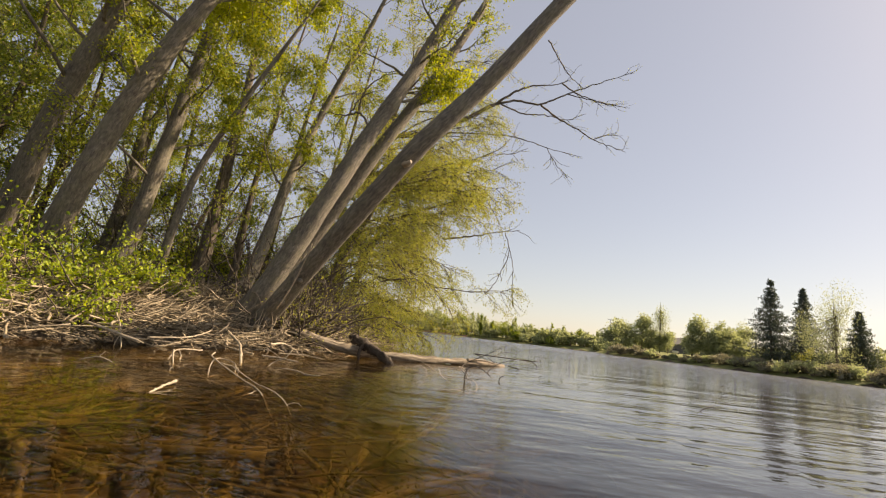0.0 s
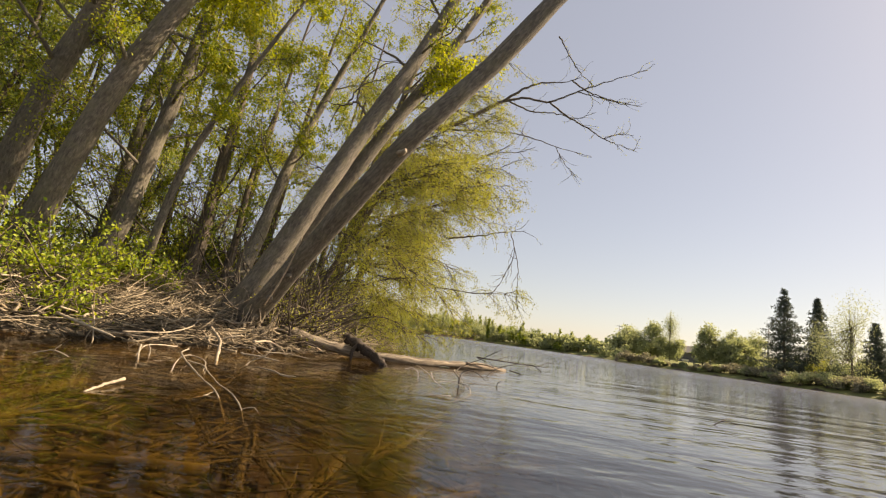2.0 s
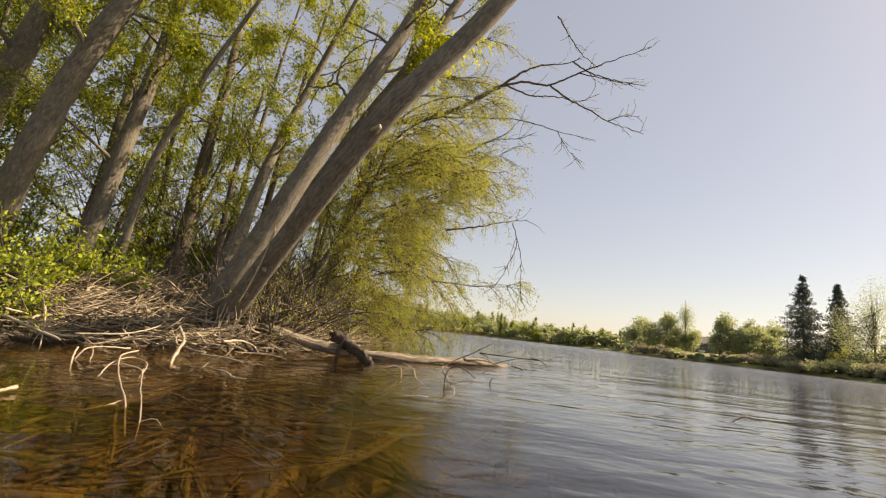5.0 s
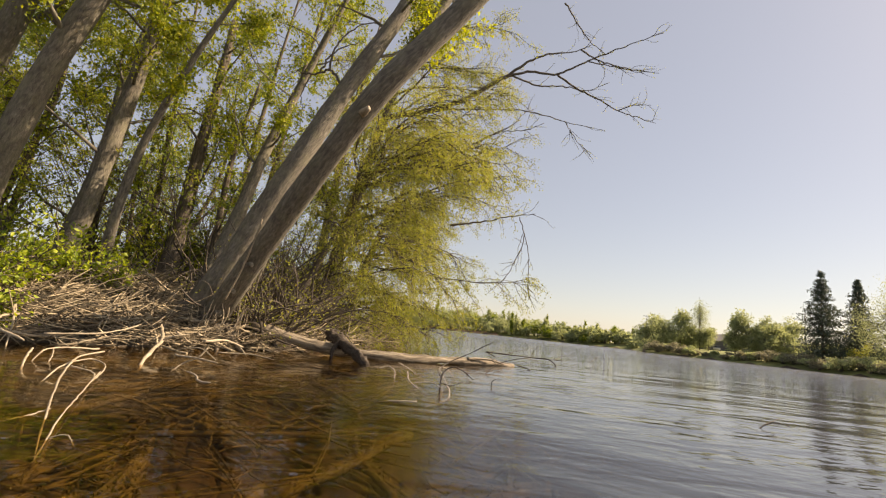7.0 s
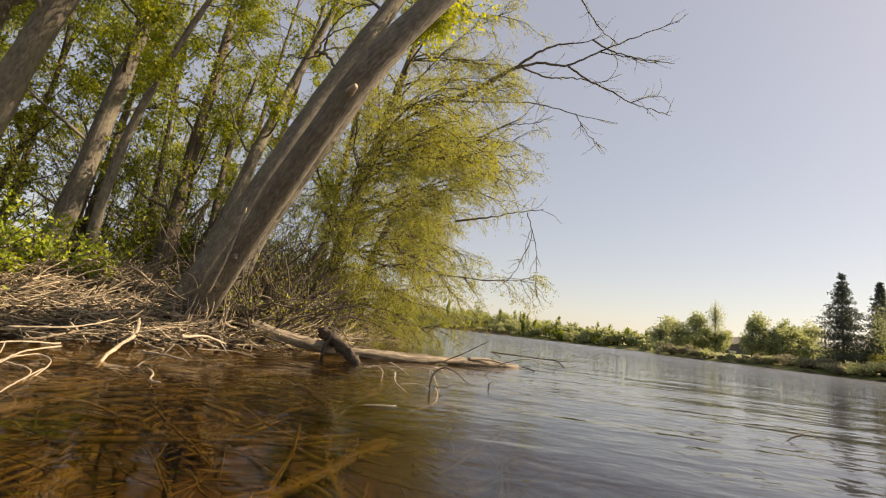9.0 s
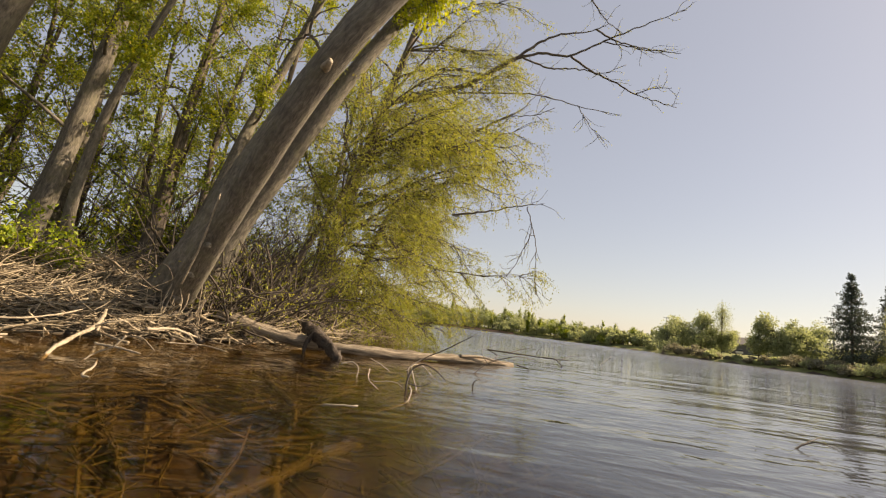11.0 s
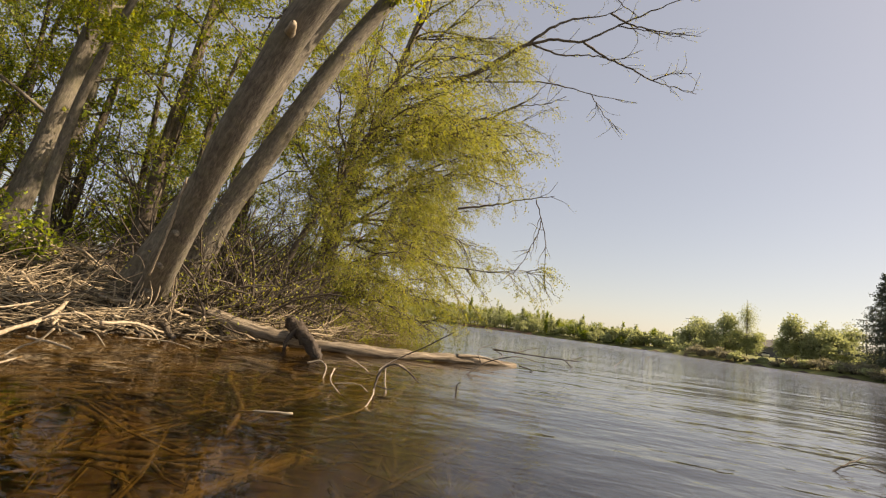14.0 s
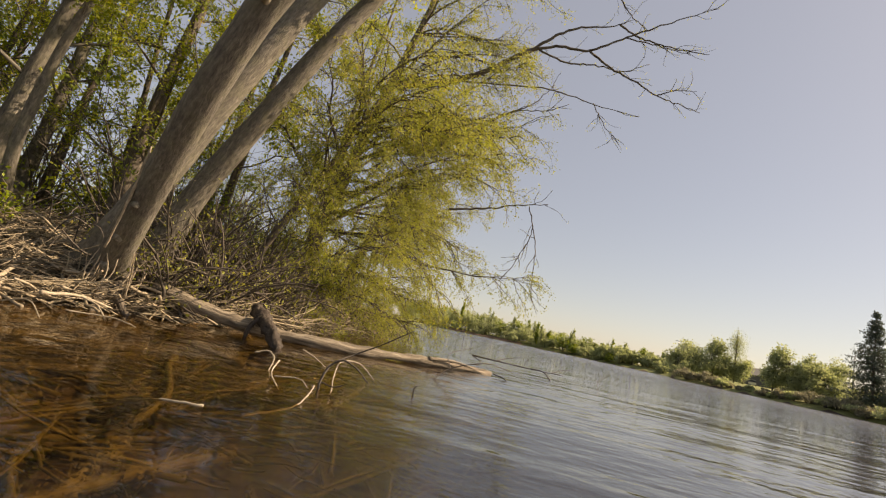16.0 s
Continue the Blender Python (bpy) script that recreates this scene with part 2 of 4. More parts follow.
class Geo:
    """Gathers quads, then becomes one mesh object."""

    def __init__(self):
        self.v, self.f, self.n, self.run, self.stems = [], [], 0, [], False

    def add(self, v, f, run=None):
        self.v.append(v), self.f.append(f + self.n)
        self.run.append(np.zeros_like(v) if run is None else run)
        self.n += len(v)

    def tube(self, pts, radii, sides=6, rough=0.0, closed=True):
        pts = np.asarray(pts, float)
        radii = np.broadcast_to(np.asarray(radii, float), (len(pts),))
        tan = np.gradient(pts, axis=0)
        tan /= np.linalg.norm(tan, axis=1)[:, None] + 1e-9
        ref = np.array([0.31, 0.17, 0.94]) if abs(tan[0] @ [0.31, 0.17, 0.94]) < 0.9 else np.array([1.0, 0, 0])
        a = np.cross(tan, ref)
        a /= np.linalg.norm(a, axis=1)[:, None] + 1e-9
        b = np.cross(tan, a)
        th = np.linspace(0, 2 * np.pi, sides, endpoint=False)
        rr = radii[:, None] * (1 + (rng.normal(0, rough, (len(pts), sides)) if rough else 0))
        v = pts[:, None] + rr[..., None] * (np.cos(th)[None, :, None] * a[:, None] + np.sin(th)[None, :, None] * b[:, None])
        k = np.arange(sides)
        q = np.stack([k, (k + 1) % sides, (k + 1) % sides + sides, k + sides], 1)
        f = (q[None] + sides * np.arange(len(pts) - 1)[:, None, None]).reshape(-1, 4)
        v = v.reshape(-1, 3)
        # round the stem in x and y, along it in z: the way its bark runs
        s = np.r_[0, np.cumsum(np.linalg.norm(np.diff(pts, axis=0), axis=1))] + rng.uniform(0, 40)
        ring = np.stack([np.cos(th), np.sin(th)], 1) * radii.mean()
        run = np.concatenate([np.broadcast_to(ring, (len(pts), sides, 2)), np.broadcast_to(s[:, None, None], (len(pts), sides, 1))], 2).reshape(-1, 3)
        self.stems = True
        if closed:
            run = np.vstack([run, [[0, 0, s[0]], [0, 0, s[-1]]]])
            n = len(v)
            v = np.vstack([v, pts[:1], pts[-1:]])
            k2 = np.arange(0, sides - sides % 2, 2)
            last = sides * (len(pts) - 1)
            low = np.stack([np.full_like(k2, n), (k2 + 2) % sides, (k2 + 1) % sides, k2], 1)
            top = np.stack([np.full_like(k2, n + 1), last + k2, last + (k2 + 1) % sides, last + (k2 + 2) % sides], 1)
            f = np.vstack([f, low, top])
        self.add(v, f, run)

    def leaves(self, pts, size, aspect=0.5, hang=0.0, vary=0.35):
        pts = np.asarray(pts, float).reshape(-1, 3)
        n = len(pts)
        if not n:
            return
        d = rng.normal(0, 1, (n, 3))
        d[:, 2] -= hang
        d /= np.linalg.norm(d, axis=1)[:, None]
        s = np.cross(d, rng.normal(0, 1, (n, 3)))
        s /= np.linalg.norm(s, axis=1)[:, None] + 1e-9
        up = np.cross(d, s)
        L = (size * rng.uniform(1 - vary, 1 + vary, n))[:, None]
        v = np.stack([pts, pts + d * L * 0.5 + s * L * aspect * 0.5 + up * L * 0.08, pts + d * L, pts + d * L * 0.5 - s * L * aspect * 0.5 + up * L * 0.08], 1).reshape(-1, 3)
        self.add(v, np.arange(4 * n).reshape(-1, 4))

    def build(self, name, material, parent=None, smooth=True, label=""):
        v = np.vstack(self.v) if self.v else np.zeros((0, 3))
        f = np.vstack(self.f) if self.f else np.zeros((0, 4), int)
        me = bpy.data.meshes.new(name)
        me.vertices.add(len(v)), me.loops.add(f.size), me.polygons.add(len(f))
        me.vertices.foreach_set("co", v.astype(np.float32).ravel())
        me.loops.foreach_set("vertex_index", f.astype(np.int32).ravel())
        me.polygons.foreach_set("loop_start", np.arange(0, f.size, 4, dtype=np.int32))
        me.polygons.foreach_set("use_smooth", np.full(len(f), smooth))
        me.update(calc_edges=True)
        if self.stems:
            me.attributes.new("run", "FLOAT_VECTOR", "POINT").data.foreach_set("vector", np.vstack(self.run).astype(np.float32).ravel())
        me.validate()
        me.materials.append(material)
        ob = new(name, me)
        if parent:
            ob.parent = parent
            ob.matrix_parent_inverse = parent.matrix_basis.inverted()
        if label:
            tagged(ob, label)
        return ob


def base(name, at, label, category, group="", kind=""):
    e = new(name)
    e.location = at
    e.empty_display_size = 0.2
    return tagged(e, label, category, group, kind)


def smooth_line(pts, n):
    """A smooth run of n places through the given ones."""
    pts = np.asarray(pts, float)
    t = np.r_[0, np.cumsum(np.linalg.norm(np.diff(pts, axis=0), axis=1))]
    u = np.linspace(0, t[-1], n)
    m = np.gradient(pts, t, axis=0)
    i = np.clip(np.searchsorted(t, u, side="right") - 1, 0, len(t) - 2)
    h = (t[i + 1] - t[i])[:, None]
    s = ((u - t[i])[:, None]) / h
    return (2 * s**3 - 3 * s**2 + 1) * pts[i] + (s**3 - 2 * s**2 + s) * h * m[i] + (-2 * s**3 + 3 * s**2) * pts[i + 1] + (s**3 - s**2) * h * m[i + 1]


def unit(v):
    v = np.asarray(v, float)
    return v / (np.linalg.norm(v) + 1e-9)


def wander(start, way, length, n, bend=0.18, pull=(0, 0, 0)):
    """A crooked run of places from start along way; pull bends it step by step."""
    p, d, out = np.array(start, float), unit(way), [np.array(start, float)]
    for _ in range(n):
        d = unit(d + rng.normal(0, bend, 3) + np.asarray(pull) / n)
        p = p + d * length / n
        out.append(p)
    return np.array(out)


# ---- ground and water ----
SHORE_Y = np.array([-400, -60, -10, 0, 3, 5, 5.8, 6.4, 6.9, 7.4, 8.0, 8.6, 9.4, 11, 13, 16, 20, 24, 32, 50, 90, 160, 400.0])
SHORE_X = np.array([-60, -24, -10, -7.6, -6.8, -6.1, -5.5, -4.8, -4.2, -3.7, -3.3, -2.95, -2.6, -2.4, -2.4, -2.6, -2.9, -3.4, -5.0, -9, -16, -30, -60.0])
FAR_AZ = np.array([-180, -90, -30, -8, 0, 7.1, 13.7, 16.9, 19.4, 19.9, 24.0, 28.3, 35.3, 42.2, 60, 90, 130, 180.0])
FAR_AZ = FAR_AZ - np.where((FAR_AZ > 0) & (FAR_AZ < 60), 0.6, 0.0)
FAR_R = np.array([160, 160, 300, 290, 270, 255, 232, 218, 208, 134, 126, 118, 106, 96, 96, 110, 140, 160.0])


def ground_height(x, y):
    x, y = np.asarray(x, float), np.asarray(y, float)
    inland = np.interp(y, SHORE_Y, SHORE_X) - x
    left = np.interp(inland, [-60, -12, -6, -3, -1.2, 0, 0.35, 1.0, 2.0, 4.0, 9, 40], [-4, -1.4, -0.68, -0.48, -0.26, -0.02, 0.15, 0.38, 0.74, 1.08, 1.32, 1.9])
    az, r = np.degrees(np.arctan2(x, y)), np.hypot(x, y)
    over = r - np.interp(az, FAR_AZ, FAR_R)
    far = np.interp(over, [-60, -20, -4, 0, 0.6, 4, 14, 60, 300], [-4, -2.5, -0.8, -0.03, 0.4, 0.8, 1.9, 3.0, 4.5])
    return np.maximum(left, far)


def axis_steps(*runs):
    out = [np.linspace(a, b, n, endpoint=False) for a, b, n in runs]
    return np.r_[np.concatenate(out), runs[-1][1]]


gx = axis_steps((-900, -120, 16), (-120, -24, 24), (-24, -10, 35), (-10, 6, 90), (6, 30, 20), (30, 130, 34), (130, 900, 24))
gy = axis_steps((-500, -40, 14), (-40, -4, 20), (-4, 18, 110), (18, 40, 36), (40, 150, 34), (150, 320, 36), (320, 1600, 22))
X, Y = np.meshgrid(gx, gy)
Z = ground_height(X, Y)
near = (np.abs(X + 4) < 14) & (Y > -6) & (Y < 40)
Z = Z + np.where(near, 1, 0.5) * np.array([[noise.noise((a * 0.9, b * 0.9, 3.0)) for a in gx] for b in gy]) * np.where(Z > 0.04, 0.07, np.where(Z < -0.1, 0.07, 0.0))
ny, nx = X.shape
idx = np.arange(ny * nx).reshape(ny, nx)
g = Geo()
g.add(np.stack([X, Y, Z], -1).reshape(-1, 3), np.stack([idx[:-1, :-1], idx[:-1, 1:], idx[1:, 1:], idx[1:, :-1]], -1).reshape(-1, 4))
ground = g.build("ground", MUD)
ground.data.materials.append(LITTER), ground.data.materials.append(GRASS)
zc = (Z[:-1, :-1] + Z[1:, 1:]) / 2
kind = np.where(zc < -0.03, 0, np.where((X[:-1, :-1] < 8) & (Y[:-1, :-1] < 60), 1, 2)).ravel()
ground.data.polygons.foreach_set("material_index", kind.astype(np.int32))
tagged(ground, "lake bed rising to littered banks and far grass", "ground", kind="structure")

g = Geo()
wx, wy = np.meshgrid(np.linspace(-700, 700, 8), np.linspace(-400, 700, 8))
idx = np.arange(64).reshape(8, 8)
g.add(np.stack([wx, wy, wx * 0], -1).reshape(-1, 3), np.stack([idx[:-1, :-1], idx[:-1, 1:], idx[1:, 1:], idx[1:, :-1]], -1).reshape(-1, 4))
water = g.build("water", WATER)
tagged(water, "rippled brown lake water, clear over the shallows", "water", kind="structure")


# ---- trees ----
def tree(name, trunk, r0, r1, label, limbs=8, first=0.35, reach=2.2, lift=0.5, leaf=LEAF, leaf_n=9, leaf_size=0.06, bark=BARK, hang=0.3, group="", twigs=6, toward=(0, 0, 0), aspect=0.5, sides=12, droop=0.0, spread=0.22, fine=3):
    """A tree: trunk along the given places, limbs that branch into twigs, and leaves round the twigs."""
    pts = smooth_line(trunk, max(14, 4 * len(trunk)))
    e = base(name, pts[0], label, "tree", group)
    u = np.linspace(0, 1, len(pts))
    rad = r0 + (r1 - r0) * u**0.8 + r0 * 0.4 * np.exp(-u * 18)
    g = Geo()
    g.tube(pts, rad * (1 + 0.03 * np.sin(u * 37 + r0 * 50)), sides, 0.025)
    g.build("trunk", bark, e)
    tw, cr = Geo(), Geo()
    spots = []
    turn0 = rng.uniform(0, 7)
    for i in range(limbs):
        s = first + (1 - first) * (i + rng.uniform(0.2, 0.8)) / limbs
        k = min(int(s * (len(pts) - 1)), len(pts) - 2)
        az = turn0 + i * 2.4
        way = unit(np.array([math.cos(az), math.sin(az), lift + rng.normal(0, 0.2)]) + np.asarray(toward))
        ln = reach * rng.uniform(0.6, 1.15) * (1.15 - 0.5 * s)
        line = wander(pts[k], way, ln, 7, 0.16, (0, 0, 0.35 - droop))
        lr = rad[k] * 0.24
        lg = Geo()
        lg.tube(line, np.linspace(lr, lr * 0.2, len(line)), 6, 0.04)
        lg.build("limb", bark, e)
        for j in range(twigs):
            q = rng.uniform(0.25, 1.0)
            m = min(int(q * (len(line) - 1)), len(line) - 2)
            at = line[m] + (line[m + 1] - line[m]) * rng.uniform()
            w = unit(unit(line[m + 1] - line[m]) + rng.normal(0, 0.7, 3))
            tl = ln * rng.uniform(0.25, 0.5)
            tline = wander(at, w, tl, 5, 0.2, (0, 0, 0.2 - droop * 1.5))
            tw.tube(tline, np.linspace(lr * 0.3, 0.004, len(tline)), 4, closed=False)
            spots.append(tline[1:])
            for _ in range(fine):
                m2 = rng.integers(1, len(tline) - 1)
                s2 = wander(tline[m2], unit(w + rng.normal(0, 0.8, 3)), tl * rng.uniform(0.3, 0.6), 4, 0.25, (0, 0, -droop * 2))
                tw.tube(s2, np.linspace(0.007, 0.003, len(s2)), 3, closed=False)
                spots.append(s2[1:])
    if tw.v:
        tagged(tw.build("branchwork", TWIG, e), kind="stuff")
    if leaf and spots:
        sp = np.vstack(spots)
        sp = np.repeat(sp, leaf_n, 0)
        cr.leaves(sp + rng.normal(0, spread * 0.3, sp.shape), leaf_size, aspect, hang)
        tagged(cr.build("crown", leaf, e, smooth=False), kind="stuff")
    return e


def lifted(pts):
    """Trunk places with the foot set into the ground."""
    pts = [list(p) for p in pts]
    pts[0][2] = float(ground_height(pts[0][0], pts[0][1])) - 0.12
    return pts


# the leaning clump at the water's edge
LEAN_A = [(-3.74, 9.06, 0.0), (-3.22, 8.52, 0.7), (-2.48, 7.93, 1.5), (-1.55, 7.22, 2.5), (-0.69, 6.75, 3.5), (0.30, 6.69, 4.7), (1.24, 6.58, 6.0), (2.77, 6.46, 8.0)]


def along(trunk, z):
    """The middle of a trunk at a height."""
    q = np.array(trunk)
    return np.array([np.interp(z, q[:, 2], q[:, 0]), np.interp(z, q[:, 2], q[:, 1]), z])


CLUMP = tree("leaning_tree", lifted(LEAN_A), 0.18, 0.125, "grey-barked tree trunk leaning far over the water", limbs=4, first=0.86, reach=2.0, sides=18, leaf_n=3, group="leaning trunks at the bank")
SLIM = tree("leaning_tree", lifted([(-3.72, 9.40, 0.0), (-3.62, 9.60, 0.8), (-3.33, 9.68, 1.8), (-2.67, 9.62, 3.0), (-1.89, 9.64, 4.5), (-0.89, 9.95, 6.5), (0.14, 10.37, 9.0)]), 0.21, 0.09, "slim leaning tree with smooth grey bark", limbs=7, first=0.62, reach=2.2, sides=16, leaf_n=5, group="leaning trunks at the bank")
GREY = tree("leaning_tree", lifted([(-4.0, 8.88, 0.0), (-3.65, 8.78, 0.8), (-3.14, 8.72, 1.8), (-2.59, 8.72, 3.0), (-1.99, 8.90, 4.5), (-1.18, 9.25, 6.5), (-0.33, 9.55, 9.0)]), 0.23, 0.11, "grey-barked leaning tree beside the larger trunk", limbs=7, first=0.60, reach=2.2, sides=16, leaf_n=5, group="leaning trunks at the bank")

# the trees on the bank
rng = np.random.default_rng(21)
BANK = "trees on the bank"
tree("bank_tree", lifted([(-9.21, 8.77, 0.3), (-8.52, 8.41, 2.0), (-7.71, 7.98, 4.0), (-6.82, 7.69, 6.0), (-5.93, 7.39, 8.0), (-5.2, 7.2, 10)]), 0.235, 0.13, "thick grey tree trunk with dappled bark", limbs=12, first=0.3, reach=2.8, leaf_n=8, group=BANK, sides=16)
tree("bank_tree", lifted([(-7.45, 8.10, 0.3), (-6.81, 7.72, 2.0), (-5.95, 7.44, 4.0), (-4.90, 7.29, 6.0), (-3.87, 7.13, 8.0), (-3.1, 7.0, 9.6)]), 0.215, 0.12, "thick leaning tree with ridged grey bark", limbs=12, first=0.35, reach=2.6, leaf_n=8, group=BANK, sides=16)
HIGH = tree("bank_tree", lifted([(-6.94, 9.30, 0.3), (-6.71, 9.32, 2.0), (-6.42, 9.36, 4.0), (-6.19, 9.43, 6.0), (-5.99, 9.46, 8.0), (-5.8, 9.5, 9.4)]), 0.19, 0.10, "grey-brown tree with young leaves", limbs=12, first=0.25, reach=2.4, leaf_n=9, group=BANK)
tree("bank_tree", lifted([(-5.95, 9.2, 0.3), (-5.62, 8.81, 1.5), (-5.19, 8.53, 3.0), (-4.42, 8.25, 4.5), (-3.6, 8.1, 6.0), (-2.8, 8.0, 7.6)]), 0.10, 0.015, "slender pale sapling rising from the brush", limbs=8, first=0.4, reach=1.5, leaf_n=9, group=BANK)
tree("bank_tree", lifted([(-4.40, 9.55, 0.3), (-4.29, 10.13, 2.0), (-4.17, 10.72, 4.0), (-3.76, 11.12, 6.0), (-2.81, 10.94, 8.5), (-2.1, 10.9, 10.8)]), 0.17, 0.03, "slim tree behind the leaning trunks", limbs=12, first=0.3, reach=2.2, leaf_n=7, group=BANK)
tree("bank_tree", lifted([(-8.9, 11.4, 0.3), (-8.8, 11.5, 2.2), (-8.7, 11.6, 4.2), (-8.8, 11.8, 6.1), (-8.5, 12, 8.5)]), 0.17, 0.08, "crooked tree deeper in the wood", limbs=12, first=0.15, reach=2.4, leaf_n=9, group=BANK)
tree("bank_tree", lifted([(-6.3, 11.3, 0.3), (-6.16, 11.3, 2.2), (-6.13, 11.4, 4.2), (-6.19, 11.7, 6.1), (-6.3, 12, 8)]), 0.19, 0.09, "tree hung with brown vines", limbs=12, first=0.15, reach=2.2, leaf_n=9, bark=BARK_DARK, group=BANK)

rng = np.random.default_rng(22)
for i in range(15):
    x0, y0 = rng.uniform(-19, -5.5), rng.uniform(9, 34)
    x0 = min(x0, np.interp(y0, SHORE_Y, SHORE_X) - 2.5)
    h = rng.uniform(5.5, 10)
    lean = rng.normal(0.9, 0.7)
    tree("woodland_tree", lifted([(x0, y0, 0.3), (x0 + lean * 0.2, y0, h * 0.3), (x0 + lean * 0.6, y0 + rng.normal(0, 0.3), h * 0.65), (x0 + lean, y0 + rng.normal(0, 0.5), h)]), rng.uniform(0.07, 0.16), 0.03, "slender woodland tree in fresh leaf", limbs=13, first=0.08, reach=2.4, leaf=LEAF_DEEP if i % 2 else LEAF, leaf_n=4, leaf_size=0.09, bark=BARK_DARK, group="woodland trees", sides=7, twigs=5, fine=2)


rng = np.random.default_rng(23)
for i in range(15):
    x0, y0 = rng.uniform(-20, -10), rng.uniform(3.5, 13)
    h = rng.uniform(8, 13)
    tree("woodland_tree", lifted([(x0, y0, 0.3), (x0 + 0.2, y0, h * 0.3), (x0 + 0.5, y0 + rng.normal(0, 0.3), h * 0.65), (x0 + 0.9, y0 + rng.normal(0, 0.5), h)]), rng.uniform(0.09, 0.16), 0.03, "tall woodland tree in fresh leaf", limbs=13, first=0.15, reach=2.8, leaf=LEAF_DEEP if i % 2 else LEAF, leaf_n=5, leaf_size=0.12, bark=BARK_DARK, group="woodland trees", sides=7, twigs=5, fine=2)


rng = np.random.default_rng(41)
for x0, y0, h in ((-5.6, 13.4, 10.5), (-7.4, 15.2, 12.0), (-5.2, 17.6, 12.5), (-6.6, 21.0, 13.5), (-9.6, 12.6, 11.5)):
    tree("woodland_tree", lifted([(x0, y0, 0.3), (x0 + 0.2, y0, h * 0.3), (x0 + 0.5, y0 + 0.2, h * 0.65), (x0 + 1.1, y0 + 0.1, h)]), 0.13, 0.03, "tall thin woodland tree with airy young leaves", limbs=13, first=0.25, reach=2.8, leaf=LEAF, leaf_n=6, leaf_size=0.085, bark=BARK_DARK, group="woodland trees", sides=7, twigs=5, fine=3)

rng = np.random.default_rng(43)
for x0, y0, h in ((-11.3, 9.7, 8.4), (-12.6, 11.0, 9.0), (-10.7, 11.0, 8.0), (-13.4, 10.0, 9.5), (-12.0, 8.5, 8.6), (-10.9, 8.3, 7.4)):
    tree("woodland_tree", lifted([(x0, y0, 0.3), (x0 + 0.3, y0, h * 0.3), (x0 + 0.8, y0 + 0.2, h * 0.65), (x0 + 1.2, y0 - 0.2, h)]), 0.11, 0.03, "densely branched woodland tree with few dark leaves", limbs=17, first=0.12, reach=2.5, leaf=LEAF_DEEP, leaf_n=3, leaf_size=0.08, bark=BARK_DARK, group="woodland trees", sides=7, twigs=9, fine=3)


# ---- willow ----
rng = np.random.default_rng(24)
WILLOWS = []


def willow(trunk, r0, limbs, label):
    pts = smooth_line(trunk, 22)
    e = base("willow_tree", pts[0], label, "tree", "willows")
    WILLOWS.append(e)
    g = Geo()
    g.tube(pts, np.linspace(r0, r0 * 0.35, len(pts)), 12, 0.03)
    g.build("trunk", BARK_DARK, e)
    tw, cr, spots = Geo(), Geo(), []
    for s, way, ln, pull in limbs:
        k = int(s * (len(pts) - 1))
        line = wander(pts[k], way, ln, 10, 0.12, pull)
        lg = Geo()
        lg.tube(line, np.linspace(0.020 + 0.005 * ln, 0.007, len(line)), 6, 0.03)
        lg.build("limb", BARK_DARK, e)
        for _ in range(int(9 + ln * 3.2)):
            m = rng.integers(3, len(line))
            w = unit(unit(line[m] - line[m - 1]) + rng.normal(0, 0.55, 3))
            t = wander(line[m], w, rng.uniform(0.5, 1.25), 6, 0.15, (0.25, 0, -0.75))
            tw.tube(t, np.linspace(0.011, 0.004, len(t)), 3, closed=False)
            spots += [t[3:], np.repeat(t[-1:], 3, 0)]
            for _ in range(3):
                m2 = rng.integers(2, len(t))
                t2 = wander(t[m2], unit(w + rng.normal(0, 0.6, 3)), rng.uniform(0.2, 0.55), 4, 0.18, (0, 0, -1.2))
                tw.tube(t2, np.linspace(0.005, 0.003, len(t2)), 3, closed=False)
                spots += [t2[1:], t2[-1:]]
    tagged(tw.build("branchwork", TWIG, e), kind="stuff")
    sp = np.repeat(np.vstack(spots), 4, 0)
    cr.leaves(sp + rng.normal(0, 0.06, sp.shape), 0.056, 0.42, 0.8)
    tagged(cr.build("crown", LEAF_WILLOW, e, smooth=False), kind="stuff")
    return e


arms = []
for i in range(46):
    az = rng.uniform(-2.2, 1.6)
    h = rng.uniform(0.1, 1.0)
    arms.append((h * 0.97, (math.cos(az), math.sin(az) * 0.8, rng.uniform(0.15, 0.9)), rng.uniform(2.8, 5.3) * (1.18 - 0.4 * h), (0.4, 0, -0.5)))
for i in range(16):
    az = rng.uniform(-1.5, 0.9)
    arms.append((rng.uniform(0.06, 0.3), (math.cos(az), math.sin(az), rng.uniform(0.0, 0.5)), rng.uniform(2.8, 4.6), (0.3, 0, -0.3)))
for i in range(9):
    az = rng.uniform(-0.9, 0.5)
    arms.append((rng.uniform(0.04, 0.14), (math.cos(az), math.sin(az), rng.uniform(0.0, 0.3)), rng.uniform(2.4, 3.8), (0.2, 0, -0.15)))
willow(lifted([(-3.9, 14.9, 0.3), (-3.7, 15.1, 2.5), (-3.4, 15.4, 4.6), (-3.1, 15.8, 6.8), (-2.7, 16.1, 9.0), (-2.2, 16.3, 11.5)]), 0.22, arms, "willow with drooping yellow-green branches over the water")
arms = []
for i in range(28):
    az = rng.uniform(-1.5, 1.3)
    arms.append((rng.uniform(0.08, 0.95), (math.cos(az), math.sin(az), rng.uniform(0.1, 0.7)), rng.uniform(2.2, 4.2), (0.1, 0, -0.7)))
